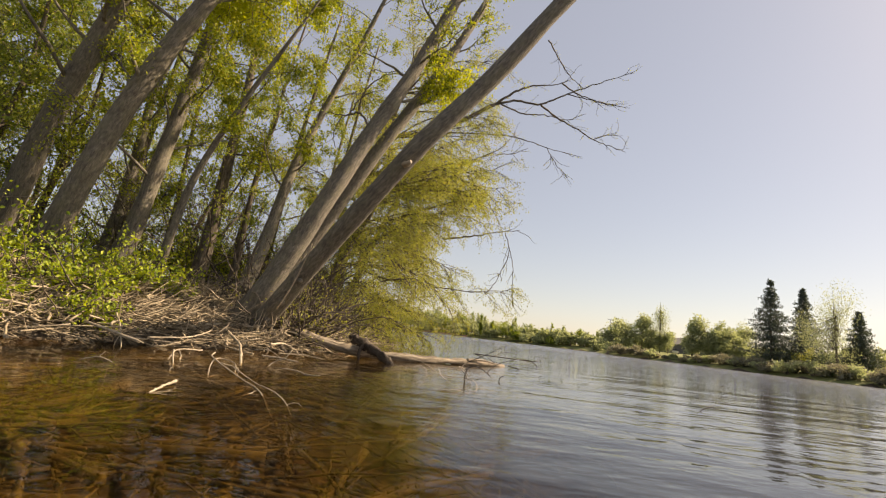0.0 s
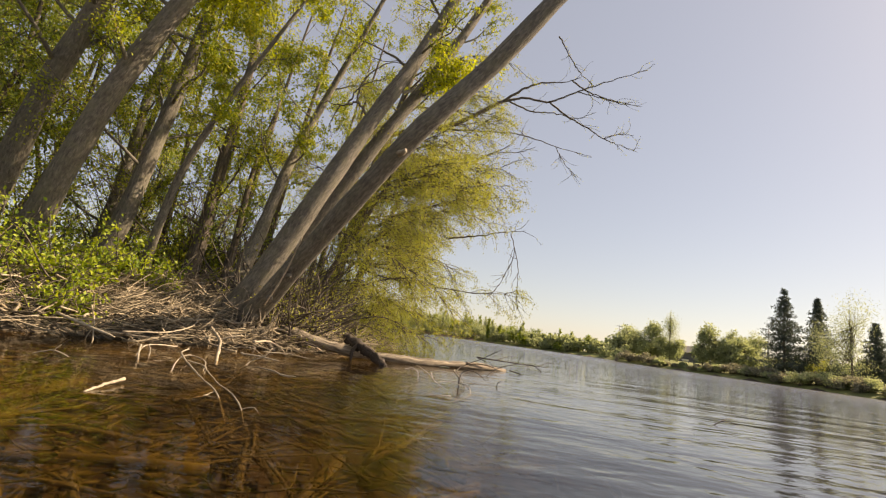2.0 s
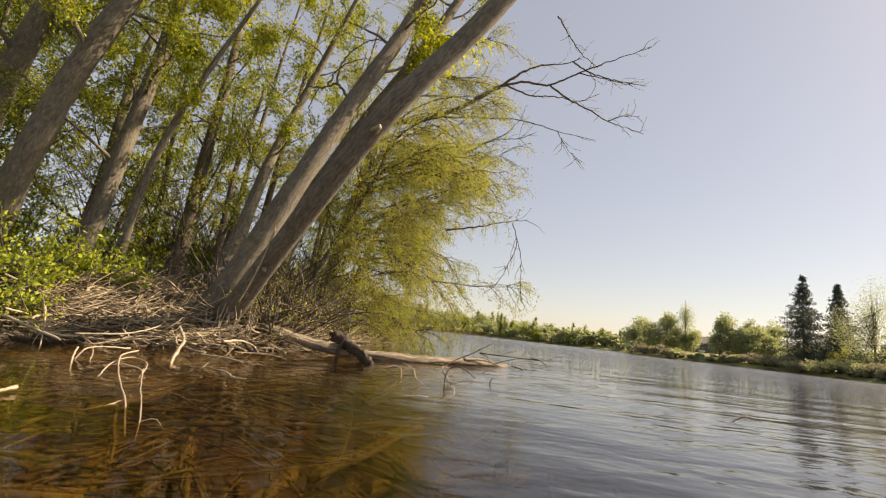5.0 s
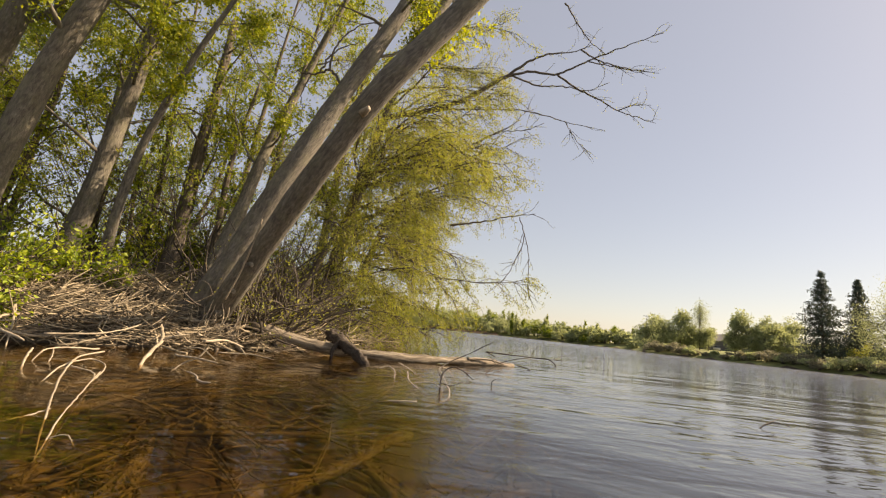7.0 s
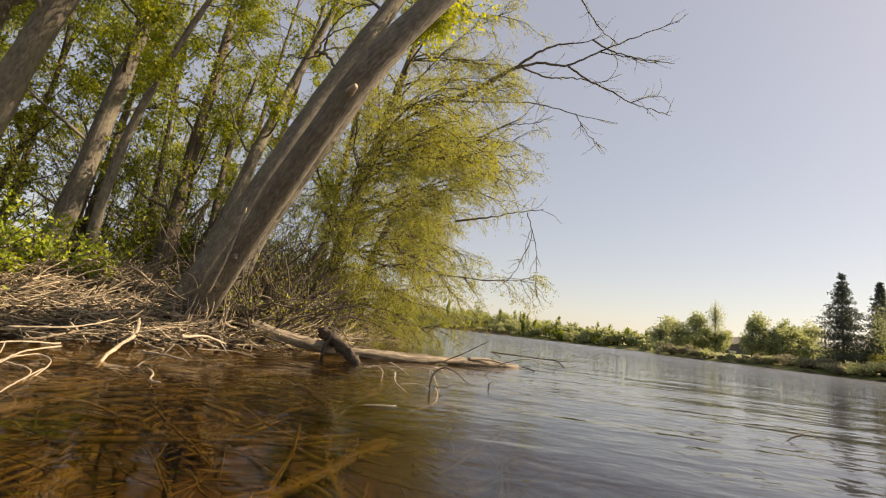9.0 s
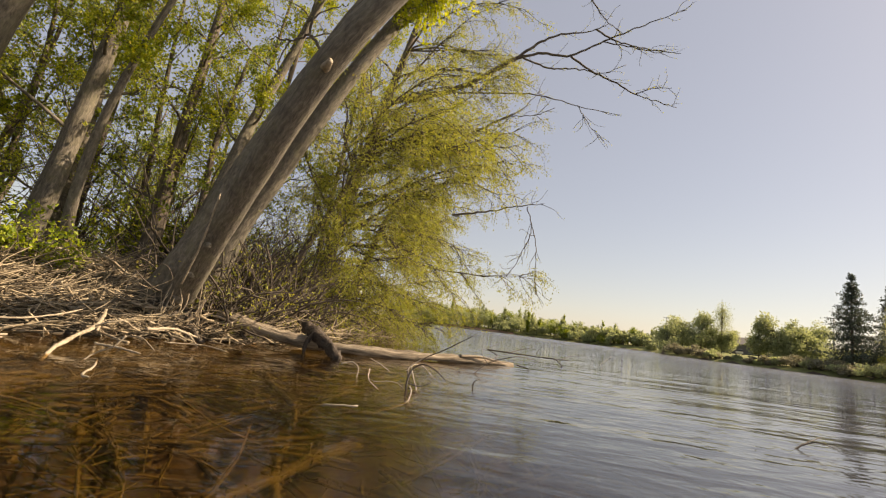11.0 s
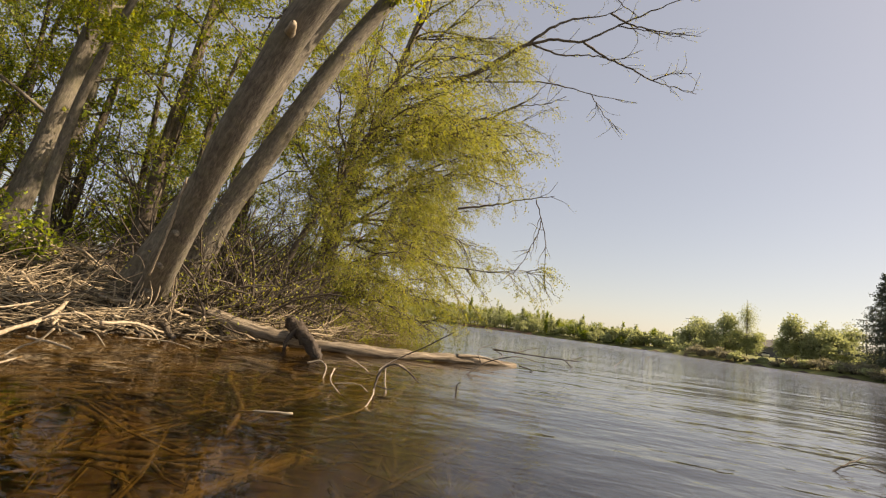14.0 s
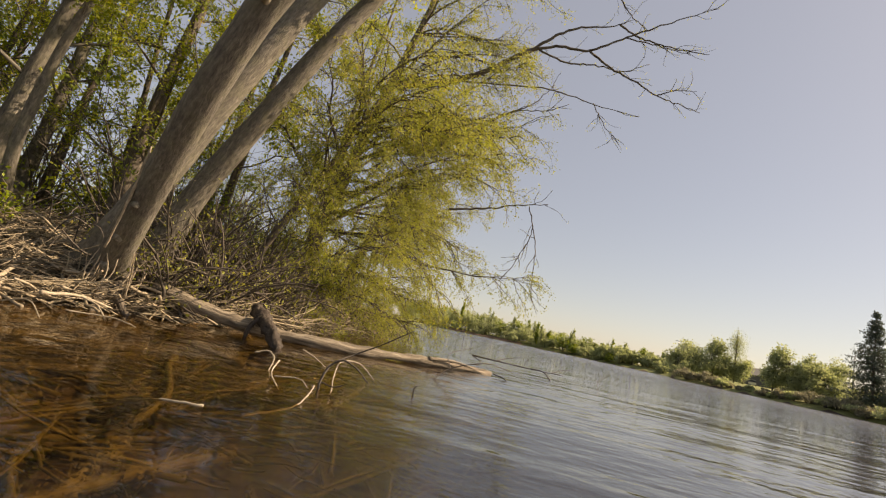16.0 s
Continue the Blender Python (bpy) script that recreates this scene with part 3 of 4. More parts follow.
willow(lifted([(-4.4, 19.5, 0.3), (-4.0, 19.6, 2.5), (-3.4, 19.8, 4.6), (-2.9, 20.2, 6.2)]), 0.2, arms, "smaller willow trailing its twigs by the shore")
arms = []
for i in range(9):
    az = rng.uniform(-1.7, 1.2)
    arms.append((rng.uniform(0.45, 0.98), (math.cos(az), math.sin(az), rng.uniform(0.3, 1.1)), rng.uniform(1.3, 2.6), (0.1, 0, -0.4)))
willow(lifted([(-3.5, 11.6, 0.3), (-3.0, 11.7, 1.8), (-2.3, 12.0, 3.6), (-1.7, 12.3, 5.4)]), 0.08, arms, "young willow with thin upright stems at the bank")


# ---- the far bank ----
rng = np.random.default_rng(25)
def far_tree(name, at, height, width, label, leaf=LEAF_FAR_HAZED, n=1500, size=0.3, shape="round", trunk=0.2, group="trees on the far bank", k=1.6):
    at, height, width, trunk = (at[0] * k - at[1] * k * 0.0105, at[1] * k + at[0] * k * 0.0105) if k > 1 else at, height * k, width * k, trunk * k
    at = (at[0], at[1], float(ground_height(at[0], at[1])) - 0.05)
    e = base(name, at, label, "tree" if shape != "shrub" else "shrub", group)
    g = Geo()
    top = height * (0.98 if shape in ("spruce", "poplar") else 0.75)
    low = np.array([(at[0] + rng.normal(0, 0.02) * q, at[1], at[2] + top * q / 6) for q in range(7)])
    g.tube(low, np.linspace(trunk, 0.03, 7), 7)
    g.build("trunk", BARK_DARK, e)
    cr, tw = Geo(), Geo()
    if shape == "spruce":
        pts = []
        z = height * 0.1
        while z < height * 0.985:
            r, tier = width * (1 - z / height) ** 0.95 + 0.1, rng.uniform(0.62, 1.12)
            for a in np.linspace(0, 6.28, int(6 + 3.0 * r), endpoint=False) + rng.normal(0, 0.2, int(6 + 3.0 * r)):
                rr = r * tier * rng.uniform(0.6, 1.15)
                q = np.linspace(0.1, 1, 8)
                b = np.stack([at[0] + math.cos(a) * rr * q, at[1] + math.sin(a) * rr * q, at[2] + z + rng.normal(0, height * 0.012) - 0.3 * rr * q + 0.2 * rr * q**2], 1)
                tw.tube(b, np.linspace(0.03, 0.008, 8), 3, closed=False)
                pts.append(b[1:])
            z += height * rng.uniform(0.025, 0.05)
        sp = np.repeat(np.vstack(pts), 4, 0)
        cr.leaves(sp + rng.normal(0, 0.15, sp.shape), 0.4, 0.4, 0.9)
    else:
        m = max(9, int(n / 70))
        cs = rng.normal(0, 1, (m, 3))
        cs /= np.linalg.norm(cs, axis=1)[:, None]
        cs *= rng.uniform(0.35, 1, (m, 1))
        if shape == "poplar":
            cen = np.stack([at[0] + cs[:, 0] * width * 0.55, at[1] + cs[:, 1] * width * 0.55, at[2] + height * (0.55 + cs[:, 2] * 0.4)], 1)
        elif shape == "shrub":
            cen = np.stack([at[0] + cs[:, 0] * width, at[1] + cs[:, 1] * width, at[2] + height * (0.45 + cs[:, 2] * 0.42)], 1)
        else:
            lobes = np.stack([rng.uniform(-0.5, 0.5, 5), rng.uniform(-0.5, 0.5, 5), np.linspace(0.24, 0.76, 5) + rng.normal(0, 0.05, 5)], 1)[rng.integers(0, 5, m)]
            span = 0.75 - 0.4 * np.abs(lobes[:, 2] - 0.35)
            cen = np.stack([at[0] + (lobes[:, 0] + cs[:, 0] * span) * width, at[1] + (lobes[:, 1] + cs[:, 1] * span) * width, at[2] + height * np.clip(lobes[:, 2] + cs[:, 2] * 0.24, 0.05, 0.98)], 1)
        for c in cen:
            a = low[rng.integers(2, 6)] if shape != "shrub" else low[0]
            b = np.array([a + (c - a) * q + rng.normal(0, 0.1, 3) for q in np.linspace(0, 1, 5)])
            tw.tube(b, np.linspace(0.05, 0.012, 5), 4, closed=False)
        sp = cen[rng.integers(0, m, n)] + np.clip(rng.normal(0, 1, (n, 3)), -1.5, 1.5) * np.array([width * 0.19, width * 0.19, height * 0.075])
        cr.leaves(sp, size, 0.6, 0.2)
    tagged(tw.build("branchwork", TWIG, e), kind="stuff")
    tagged(cr.build("crown", leaf, e, smooth=False), kind="stuff")
    return e


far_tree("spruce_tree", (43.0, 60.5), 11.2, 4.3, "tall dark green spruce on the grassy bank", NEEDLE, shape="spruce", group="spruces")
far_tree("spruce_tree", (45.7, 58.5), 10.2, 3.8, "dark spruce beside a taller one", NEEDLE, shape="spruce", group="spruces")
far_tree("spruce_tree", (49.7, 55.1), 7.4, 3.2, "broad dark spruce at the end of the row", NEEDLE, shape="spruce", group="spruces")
far_tree("park_tree", (44.2, 52.0), 10.2, 3.3, "tall open tree in spring leaf paled for haze", LEAF_FAR_HAZED, 7000, 0.22, trunk=0.14)
far_tree("park_tree", (39.4, 83.4), 9.2, 2.3, "slim pointed tree with thin leaves", LEAF_FAR_HAZED, 3200, 0.24, "poplar", 0.08)
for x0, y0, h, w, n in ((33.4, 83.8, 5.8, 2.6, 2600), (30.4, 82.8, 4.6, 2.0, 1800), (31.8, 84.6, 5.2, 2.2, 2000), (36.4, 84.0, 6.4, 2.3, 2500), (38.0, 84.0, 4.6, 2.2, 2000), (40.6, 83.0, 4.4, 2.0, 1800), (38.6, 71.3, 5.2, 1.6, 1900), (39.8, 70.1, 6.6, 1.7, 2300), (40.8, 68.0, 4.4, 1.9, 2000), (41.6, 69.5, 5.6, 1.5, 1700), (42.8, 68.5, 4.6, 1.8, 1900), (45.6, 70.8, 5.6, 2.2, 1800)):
    far_tree("park_tree", (x0, y0), h, w, "bushy green tree on the far bank", LEAF_FAR_HAZED, int(n * 1.7), 0.45, trunk=0.1)
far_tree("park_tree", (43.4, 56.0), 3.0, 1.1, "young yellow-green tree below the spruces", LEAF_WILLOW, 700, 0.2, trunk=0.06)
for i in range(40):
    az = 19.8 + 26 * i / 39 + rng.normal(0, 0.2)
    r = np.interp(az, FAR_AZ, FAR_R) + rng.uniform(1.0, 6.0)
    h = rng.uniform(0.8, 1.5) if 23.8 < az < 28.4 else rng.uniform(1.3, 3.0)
    far_tree("bank_shrub", (r * math.sin(radians(az)), r * math.cos(radians(az))), h, h * rng.uniform(0.7, 1.1), "low brownish shrub at the water's edge" if i % 3 else "low green shrub at the water's edge", LEAF_BROWN if i % 3 else LEAF_FAR_HAZED, 1100, 0.34, "shrub", 0.05, "shrubs on the far bank", 1.0)
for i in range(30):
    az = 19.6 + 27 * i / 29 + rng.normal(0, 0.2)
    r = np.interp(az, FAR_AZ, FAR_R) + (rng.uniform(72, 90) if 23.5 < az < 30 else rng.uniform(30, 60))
    far_tree("park_tree", (r * math.sin(radians(az)), r * math.cos(radians(az))), rng.uniform(3.4, 5.2), rng.uniform(3.4, 5.0), "broad green tree behind the far bank", LEAF_FAR_HAZED, 1500, 0.6, "round", 0.15, k=1.0)
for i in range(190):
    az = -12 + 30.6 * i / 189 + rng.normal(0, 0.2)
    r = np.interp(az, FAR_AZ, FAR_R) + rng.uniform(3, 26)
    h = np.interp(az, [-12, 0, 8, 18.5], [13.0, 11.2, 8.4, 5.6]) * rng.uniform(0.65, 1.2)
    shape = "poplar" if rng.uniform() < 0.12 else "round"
    far_tree("distant_tree", (r * math.sin(radians(az)), r * math.cos(radians(az))), h * (1.25 if shape == "poplar" else 1), h * rng.uniform(0.45, 0.8) if shape == "round" else 1.5, "distant tree in green leaf paled for haze" if i % 5 else "distant tree in darker green leaf", LEAF_FAR_HAZED if i % 5 else LEAF_DEEP, 560, 0.85, shape, 0.18, "trees along the distant shore", 1.0)


# ---- things on the far bank ----
def plain(name, color, rough=0.6, metal=0.0):
    m, nt, p, _ = mat(name)
    tone = ramp(nt, noisy(nt, place(nt), 6.0, 5), [(0.3, tuple(c * 0.8 for c in color)), (0.7, color)]).outputs[0]
    nt.links.new(tone, p.inputs["Base Color"])
    p.inputs["Roughness"].default_value, p.inputs["Metallic"].default_value = rough, metal
    return m


STEEL = plain("lamp_steel", (0.32, 0.33, 0.34), 0.5, 0.6)
PAINT = plain("white_car_paint", (0.75, 0.75, 0.76), 0.25)
GLASS = plain("dark_car_glass", (0.03, 0.035, 0.04), 0.1)
RUBBER = plain("tyre_rubber", (0.03, 0.03, 0.03), 0.9)
SIDING = plain("house_siding", (0.13, 0.125, 0.12), 0.8)
SHINGLE = plain("roof_shingle", (0.16, 0.155, 0.15), 0.9)
WHITE = plain("white_trim", (0.75, 0.74, 0.72), 0.6)
EARTH = soil_mat("red_earth", [(0.3, (0.22, 0.13, 0.09)), (0.7, (0.40, 0.26, 0.19))], 2.0)


def block(name, size, at, material, parent, bevel=0.03, turn=0.0, taper=1.0):
    bm = bmesh.new()
    bmesh.ops.create_cube(bm, size=1.0)
    for v in bm.verts:
        k = taper if v.co.z > 0 else 1.0
        v.co = Vector((v.co.x * size[0] * k, v.co.y * size[1] * (k + 1) / 2, v.co.z * size[2]))
    bmesh.ops.bevel(bm, geom=bm.edges[:], offset=bevel, segments=2, affect="EDGES")
    me = bpy.data.meshes.new(name)
    bm.to_mesh(me), bm.free()
    me.materials.append(material)
    ob = new(name, me)
    ob.parent = parent
    ob.location, ob.rotation_euler = at, (0, 0, turn)
    return ob


def street_lamp(x, y, height, turn, girth):
    z = float(ground_height(x, y))
    e = base("street_lamp", (x, y, z - 0.05), "tall grey steel lamp post with two heads", "street lamp", "lamps on the far bank")
    for name, pts, r0, r1 in (("pole", [(0, 0, 0), (0, 0, height * 0.5), (0, 0, height)], girth, girth * 0.7), ("arm", [(-0.75, 0, height), (0, 0, height + 0.05), (0.75, 0, height)], 0.07, 0.07)):
        g = Geo()
        g.tube(np.array(pts), np.linspace(r0, r1, len(pts)), 10)
        ob = g.build(name, STEEL)
        ob.parent = e
    for s in (-1, 1):
        block("lamp_head", (0.8, 0.4, 0.2), (s * 0.95, 0, height - 0.02), STEEL, e, 0.03)
    e.rotation_euler = (0, 0, turn)


street_lamp(79.8, 120.3, 10.8, -0.5, 0.16)
street_lamp(73.7, 208.6, 12.0, -0.3, 0.22)


def parked_car(x, y, turn, label):
    z = float(ground_height(x, y))
    e = base("parked_car", (x, y, z), label, "car", "cars by the far bank")
    block("body", (4.2, 1.75, 0.62), (0, 0, 0.60), PAINT, e, 0.12)
    block("cabin", (2.5, 1.6, 0.55), (-0.2, 0, 1.16), GLASS, e, 0.1, 0, 0.78)
    block("roof", (1.75, 1.35, 0.07), (-0.2, 0, 1.46), PAINT, e, 0.03)
    for sx in (-1.3, 1.3):
        for sy in (-0.8, 0.8):
            g = Geo()
            g.tube(np.array([(sx, sy - 0.1, 0.32), (sx, sy, 0.32), (sx, sy + 0.1, 0.32)]), [0.32, 0.33, 0.32], 14)
            ob = g.build("wheel", RUBBER)
            ob.parent = e
    e.rotation_euler = (0, 0, turn)


parked_car(68.0, 138.0, 1.1, "white car parked on the grass by a house")
parked_car(79.0, 111.0, 0.3, "white car parked behind the spruces")
parked_car(84.0, 105.0, 0.3, "pale car parked behind the spruces")


def house(x, y, w, d, h, turn, label, name="house"):
    z = float(ground_height(x, y))
    e = base(name, (x, y, z - 0.1), label, "house", "buildings on the far shore")
    block("wall", (w, d, h), (0, 0, h / 2), SIDING, e, 0.02)
    bm = bmesh.new()
    r = [(-w / 2 - 0.4, -d / 2 - 0.4, h), (w / 2 + 0.4, -d / 2 - 0.4, h), (w / 2 + 0.4, d / 2 + 0.4, h), (-w / 2 - 0.4, d / 2 + 0.4, h), (-w / 2 - 0.4, 0, h + d * 0.28), (w / 2 + 0.4, 0, h + d * 0.28)]
    vs = [bm.verts.new(v) for v in r]
    for q in ((0, 1, 5, 4), (2, 3, 4, 5), (0, 4, 3), (1, 2, 5), (3, 2, 1, 0)):
        bm.faces.new([vs[k] for k in q])
    me = bpy.data.meshes.new("roof")
    bm.to_mesh(me), bm.free()
    me.materials.append(SHINGLE)
    ob = new("roof", me)
    ob.parent = e
    for k in (-0.3, 0.05, 0.33):
        f = block("window", (1.1, 0.12, 1.1), (w * k, -d / 2 - 0.03, h * 0.58), WHITE, e, 0.02)
        block("pane", (0.9, 0.06, 0.9), (0, -0.06, 0), GLASS, f, 0.01)
    block("door", (0.95, 0.1, 2.0), (w * 0.45 - 0.6, -d / 2 - 0.03, 1.05), WHITE, e, 0.02)
    e.rotation_euler = (0, 0, turn)


house(79.0, 154.0, 14.0, 8.0, 2.9, -0.45, "low grey house with a shingled roof among trees")
house(-12.0, 296.0, 10.0, 6.0, 3.2, 0.1, "small pale house on the distant shore")

g = Geo()
ex, ey = np.meshgrid(np.linspace(-6.5, 3.0, 26), np.linspace(0.3, 9, 10))
rr = np.interp(ex, FAR_AZ, FAR_R) + ey
px, py = rr * np.sin(np.radians(ex)), rr * np.cos(np.radians(ex))
idx = np.arange(260).reshape(10, 26)
pz = ground_height(px, py) + 0.12
pz[0], pz[-1], pz[:, 0], pz[:, -1] = pz[0] - 0.3, pz[-1] - 0.4, pz[:, 0] - 0.4, pz[:, -1] - 0.4
g.add(np.stack([px, py, pz], -1).reshape(-1, 3), np.stack([idx[:-1, :-1], idx[:-1, 1:], idx[1:, 1:], idx[1:, :-1]], -1).reshape(-1, 4))
tagged(g.build("earth_bank", EARTH), "bare reddish earth bank on the distant shore", "ground", kind="structure")


# ---- bare boughs above the willow ----
rng = np.random.default_rng(26)
def bough(parent, pts, r0, r1, material=BARK_DARK):
    line = smooth_line(pts, 6 * len(pts))
    g = Geo()
    g.tube(line + rng.normal(0, 0.012, line.shape), np.linspace(r0, r1, len(line)), 7, 0.04)
    g.build("limb", material, parent)
    return line


fork = [bough(WILLOWS[0], [(-2.9, 16.2, 7.6), (-0.82, 16.5, 8.38), (0.3, 16.5, 9.09), (0.95, 16.5, 9.56)], 0.10, 0.075)]
for pts, r0 in (
    ([(0.95, 16.5, 9.56), (2.1, 16.4, 10.35), (3.5, 16.5, 10.74), (3.85, 16.5, 10.95)], 0.055),
    ([(3.5, 16.5, 10.74), (4.0, 16.4, 10.35), (4.9, 16.2, 9.95), (6.0, 16.1, 9.75)], 0.032),
    ([(0.95, 16.5, 9.56), (1.8, 16.6, 9.85), (2.69, 16.5, 9.77), (3.72, 16.4, 10.25), (4.66, 16.2, 10.63), (6.06, 15.9, 11.13)], 0.05),
    ([(2.69, 16.5, 9.77), (3.4, 16.6, 9.35), (4.1, 16.5, 8.95), (4.83, 16.5, 8.54), (6.13, 16.6, 8.22)], 0.038),
    ([(4.83, 16.5, 8.54), (5.3, 16.5, 8.75), (5.9, 16.5, 8.8)], 0.02),
    ([(1.2, 16.5, 9.6), (2.1, 16.7, 9.4), (2.99, 16.8, 9.5), (3.9, 16.8, 9.4), (4.6, 16.8, 9.75)], 0.035),
    ([(3.72, 16.4, 10.25), (4.8, 16.4, 10.05), (5.6, 16.4, 9.9)], 0.022),
    ([(2.82, 16.4, 12.5), (3.3, 16.4, 11.7), (3.88, 16.4, 10.91), (4.3, 16.3, 10.5)], 0.03),
    ([(-1.6, 16.0, 7.9), (-0.2, 16.3, 8.15), (2.11, 16.5, 8.26), (3.08, 16.5, 8.01), (4.4, 16.4, 7.74)], 0.035),
    ([(3.08, 16.5, 8.01), (3.5, 16.5, 7.4), (3.98, 16.5, 6.87)], 0.015),
    ([(-2.0, 16.0, 5.4), (-0.97, 16.2, 6.09), (0.47, 16.4, 7.22), (1.3, 16.5, 7.75), (1.9, 16.5, 8.5)], 0.045),
    ([(0.2, 16.4, 7.0), (1.0, 16.5, 7.5), (1.75, 16.5, 7.6), (2.4, 16.5, 7.9)], 0.02),
    ([(-0.4, 15.8, 3.9), (0.8, 16.0, 4.2), (1.46, 16.0, 4.4), (2.3, 16.0, 4.55)], 0.035),
    ([(1.75, 16.0, 4.4), (1.95, 16.0, 3.9), (1.75, 16.0, 3.0), (1.35, 16.0, 2.2)], 0.016),
    ([(1.95, 16.0, 3.9), (2.15, 16.0, 3.2), (2.2, 16.0, 2.3), (2.25, 16.0, 1.8)], 0.014),
):
    fork.append(bough(WILLOWS[0], pts, r0, 0.008))
tw, cr, spots = Geo(), Geo(), []
for line in fork[1:]:
    for _ in range(9):
        k = rng.integers(3, len(line) - 1)
        w = unit(unit(line[k + 1] - line[k]) + rng.normal(0, 0.6, 3))
        t = wander(line[k], w, rng.uniform(0.25, 0.9), 5, 0.22)
        tw.tube(t, np.linspace(0.009, 0.004, len(t)), 4, closed=False)
        spots.append(t[2:])
    for _ in range(3):
        spots.append(line[len(line) // 2 :: 3] + 0.02)
tagged(tw.build("branchwork", TWIG, WILLOWS[0]), kind="stuff")
sp = np.repeat(np.vstack(spots), 2, 0)
cr.leaves(sp + rng.normal(0, 0.03, sp.shape), 0.045, 0.4, 0.2)
tagged(cr.build("bud_growth", LEAF_WILLOW, WILLOWS[0], smooth=False), kind="stuff")


def hanging_sprays(parent, runs, r0, n, length, per):
    """Boughs hung with bright tassels of young leaves."""
    tw, cr, spots = Geo(), Geo(), []
    for pts in runs:
        line = bough(parent, pts, r0, 0.01, BARK)
        for _ in range(n):
            k = rng.integers(len(line) // 4, len(line) - 1)
            t = wander(line[k], rng.normal(0, 1, 3) + (0, 0, -0.3), rng.uniform(*length), 6, 0.2, (0, 0, -1.4))
            tw.tube(t, np.linspace(0.007, 0.003, len(t)), 4, closed=False)
            spots.append(t[1:])
    tagged(tw.build("branchwork", TWIG, parent), kind="stuff")
    sp = np.repeat(np.vstack(spots), per, 0)
    cr.leaves(sp + rng.normal(0, 0.08, sp.shape), 0.075, 0.5, 0.9)
    tagged(cr.build("catkin_growth", LEAF_TASSEL, parent, smooth=False), kind="stuff")


hanging_sprays(HIGH, ([(-6.0, 9.4, 7.6), (-5.0, 9.0, 7.9), (-4.2, 8.6, 7.5), (-3.6, 8.4, 6.9)], [(-6.1, 9.4, 7.0), (-5.2, 9.0, 7.3), (-4.6, 8.6, 6.9), (-4.2, 8.4, 6.5)], [(-6.1, 9.4, 7.2), (-5.6, 8.8, 7.5), (-5.2, 8.4, 7.0), (-5.0, 8.2, 6.5)]), 0.05, 34, (0.5, 1.2), 13)
hanging_sprays(SLIM, ([(-0.95, 9.93, 6.4), (-0.6, 9.6, 6.55), (-0.2, 9.4, 6.45), (0.1, 9.3, 6.2)], [(-1.1, 9.88, 6.1), (-0.7, 9.5, 6.1), (-0.35, 9.3, 5.95)]), 0.025, 16, (0.25, 0.6), 9)

# dark bare boughs curling back from the leaning trunks
for pts, r0 in (
    ([(-1.95, 8.85, 4.60), (-2.3, 8.9, 4.95), (-2.6, 8.95, 4.90), (-3.05, 9.0, 4.95)], 0.03),
    ([(-2.3, 8.9, 4.95), (-2.25, 8.9, 5.4), (-1.95, 8.9, 5.8), (-1.5, 8.95, 6.0)], 0.022),
    ([(-2.45, 8.9, 4.95), (-2.35, 8.95, 5.25), (-2.1, 9.0, 5.5), (-1.75, 9.0, 5.6)], 0.018),
    ([(-2.6, 8.95, 4.90), (-2.75, 8.95, 4.5), (-2.7, 9.0, 4.2)], 0.014),
):
    line = bough(GREY, pts, r0, 0.006)

g = Geo()
spot = along(LEAN_A, 3.16) + (0.06, -0.13, 0.0)
g.tube(smooth_line([spot, spot + (0.07, -0.10, -0.03), spot + (0.13, -0.17, -0.01)], 6), [0.06, 0.05, 0.045, 0.04, 0.038, 0.03], 9, 0.1)
g.build("broken_stub", PEELED, CLUMP, label="pale broken branch stub")
for z, r in ((0.98, 0.05), (1.36, 0.035), (0.62, 0.06)):
    g = Geo()
    n = unit((0.2, -0.8, -0.45))
    a = along(LEAN_A, z) + n * 0.2
    g.tube(np.array([a - n * 0.02, a + n * 0.012, a + n * 0.03, a + n * 0.035]), [r * 1.3, r * 1.1, r * 0.7, r * 0.3], 12, 0.08)
    g.build("knot", BARK, CLUMP)


rng = np.random.default_rng(52)
for a, ln in ((-2.7, 0.9), (-2.1, 0.75), (-1.5, 0.7), (-0.9, 0.8), (-0.35, 0.9), (0.3, 0.8)):
    foot = np.array([-3.52, 8.84, 0.34])
    d = np.array([math.cos(a), math.sin(a), 0.0])
    tip = foot + d * ln
    tip[2] = float(ground_height(tip[0], tip[1])) - 0.03
    g = Geo()
    line = smooth_line([foot + d * 0.08 + (0, 0, 0.16), foot + d * 0.26, foot + d * 0.45 + rng.normal(0, 0.05, 3) - (0, 0, 0.12), tip], 14)
    g.tube(line + rng.normal(0, 0.01, line.shape), np.linspace(0.10, 0.02, 14), 8, 0.1)
    g.build("root", BARK_DARK, CLUMP)


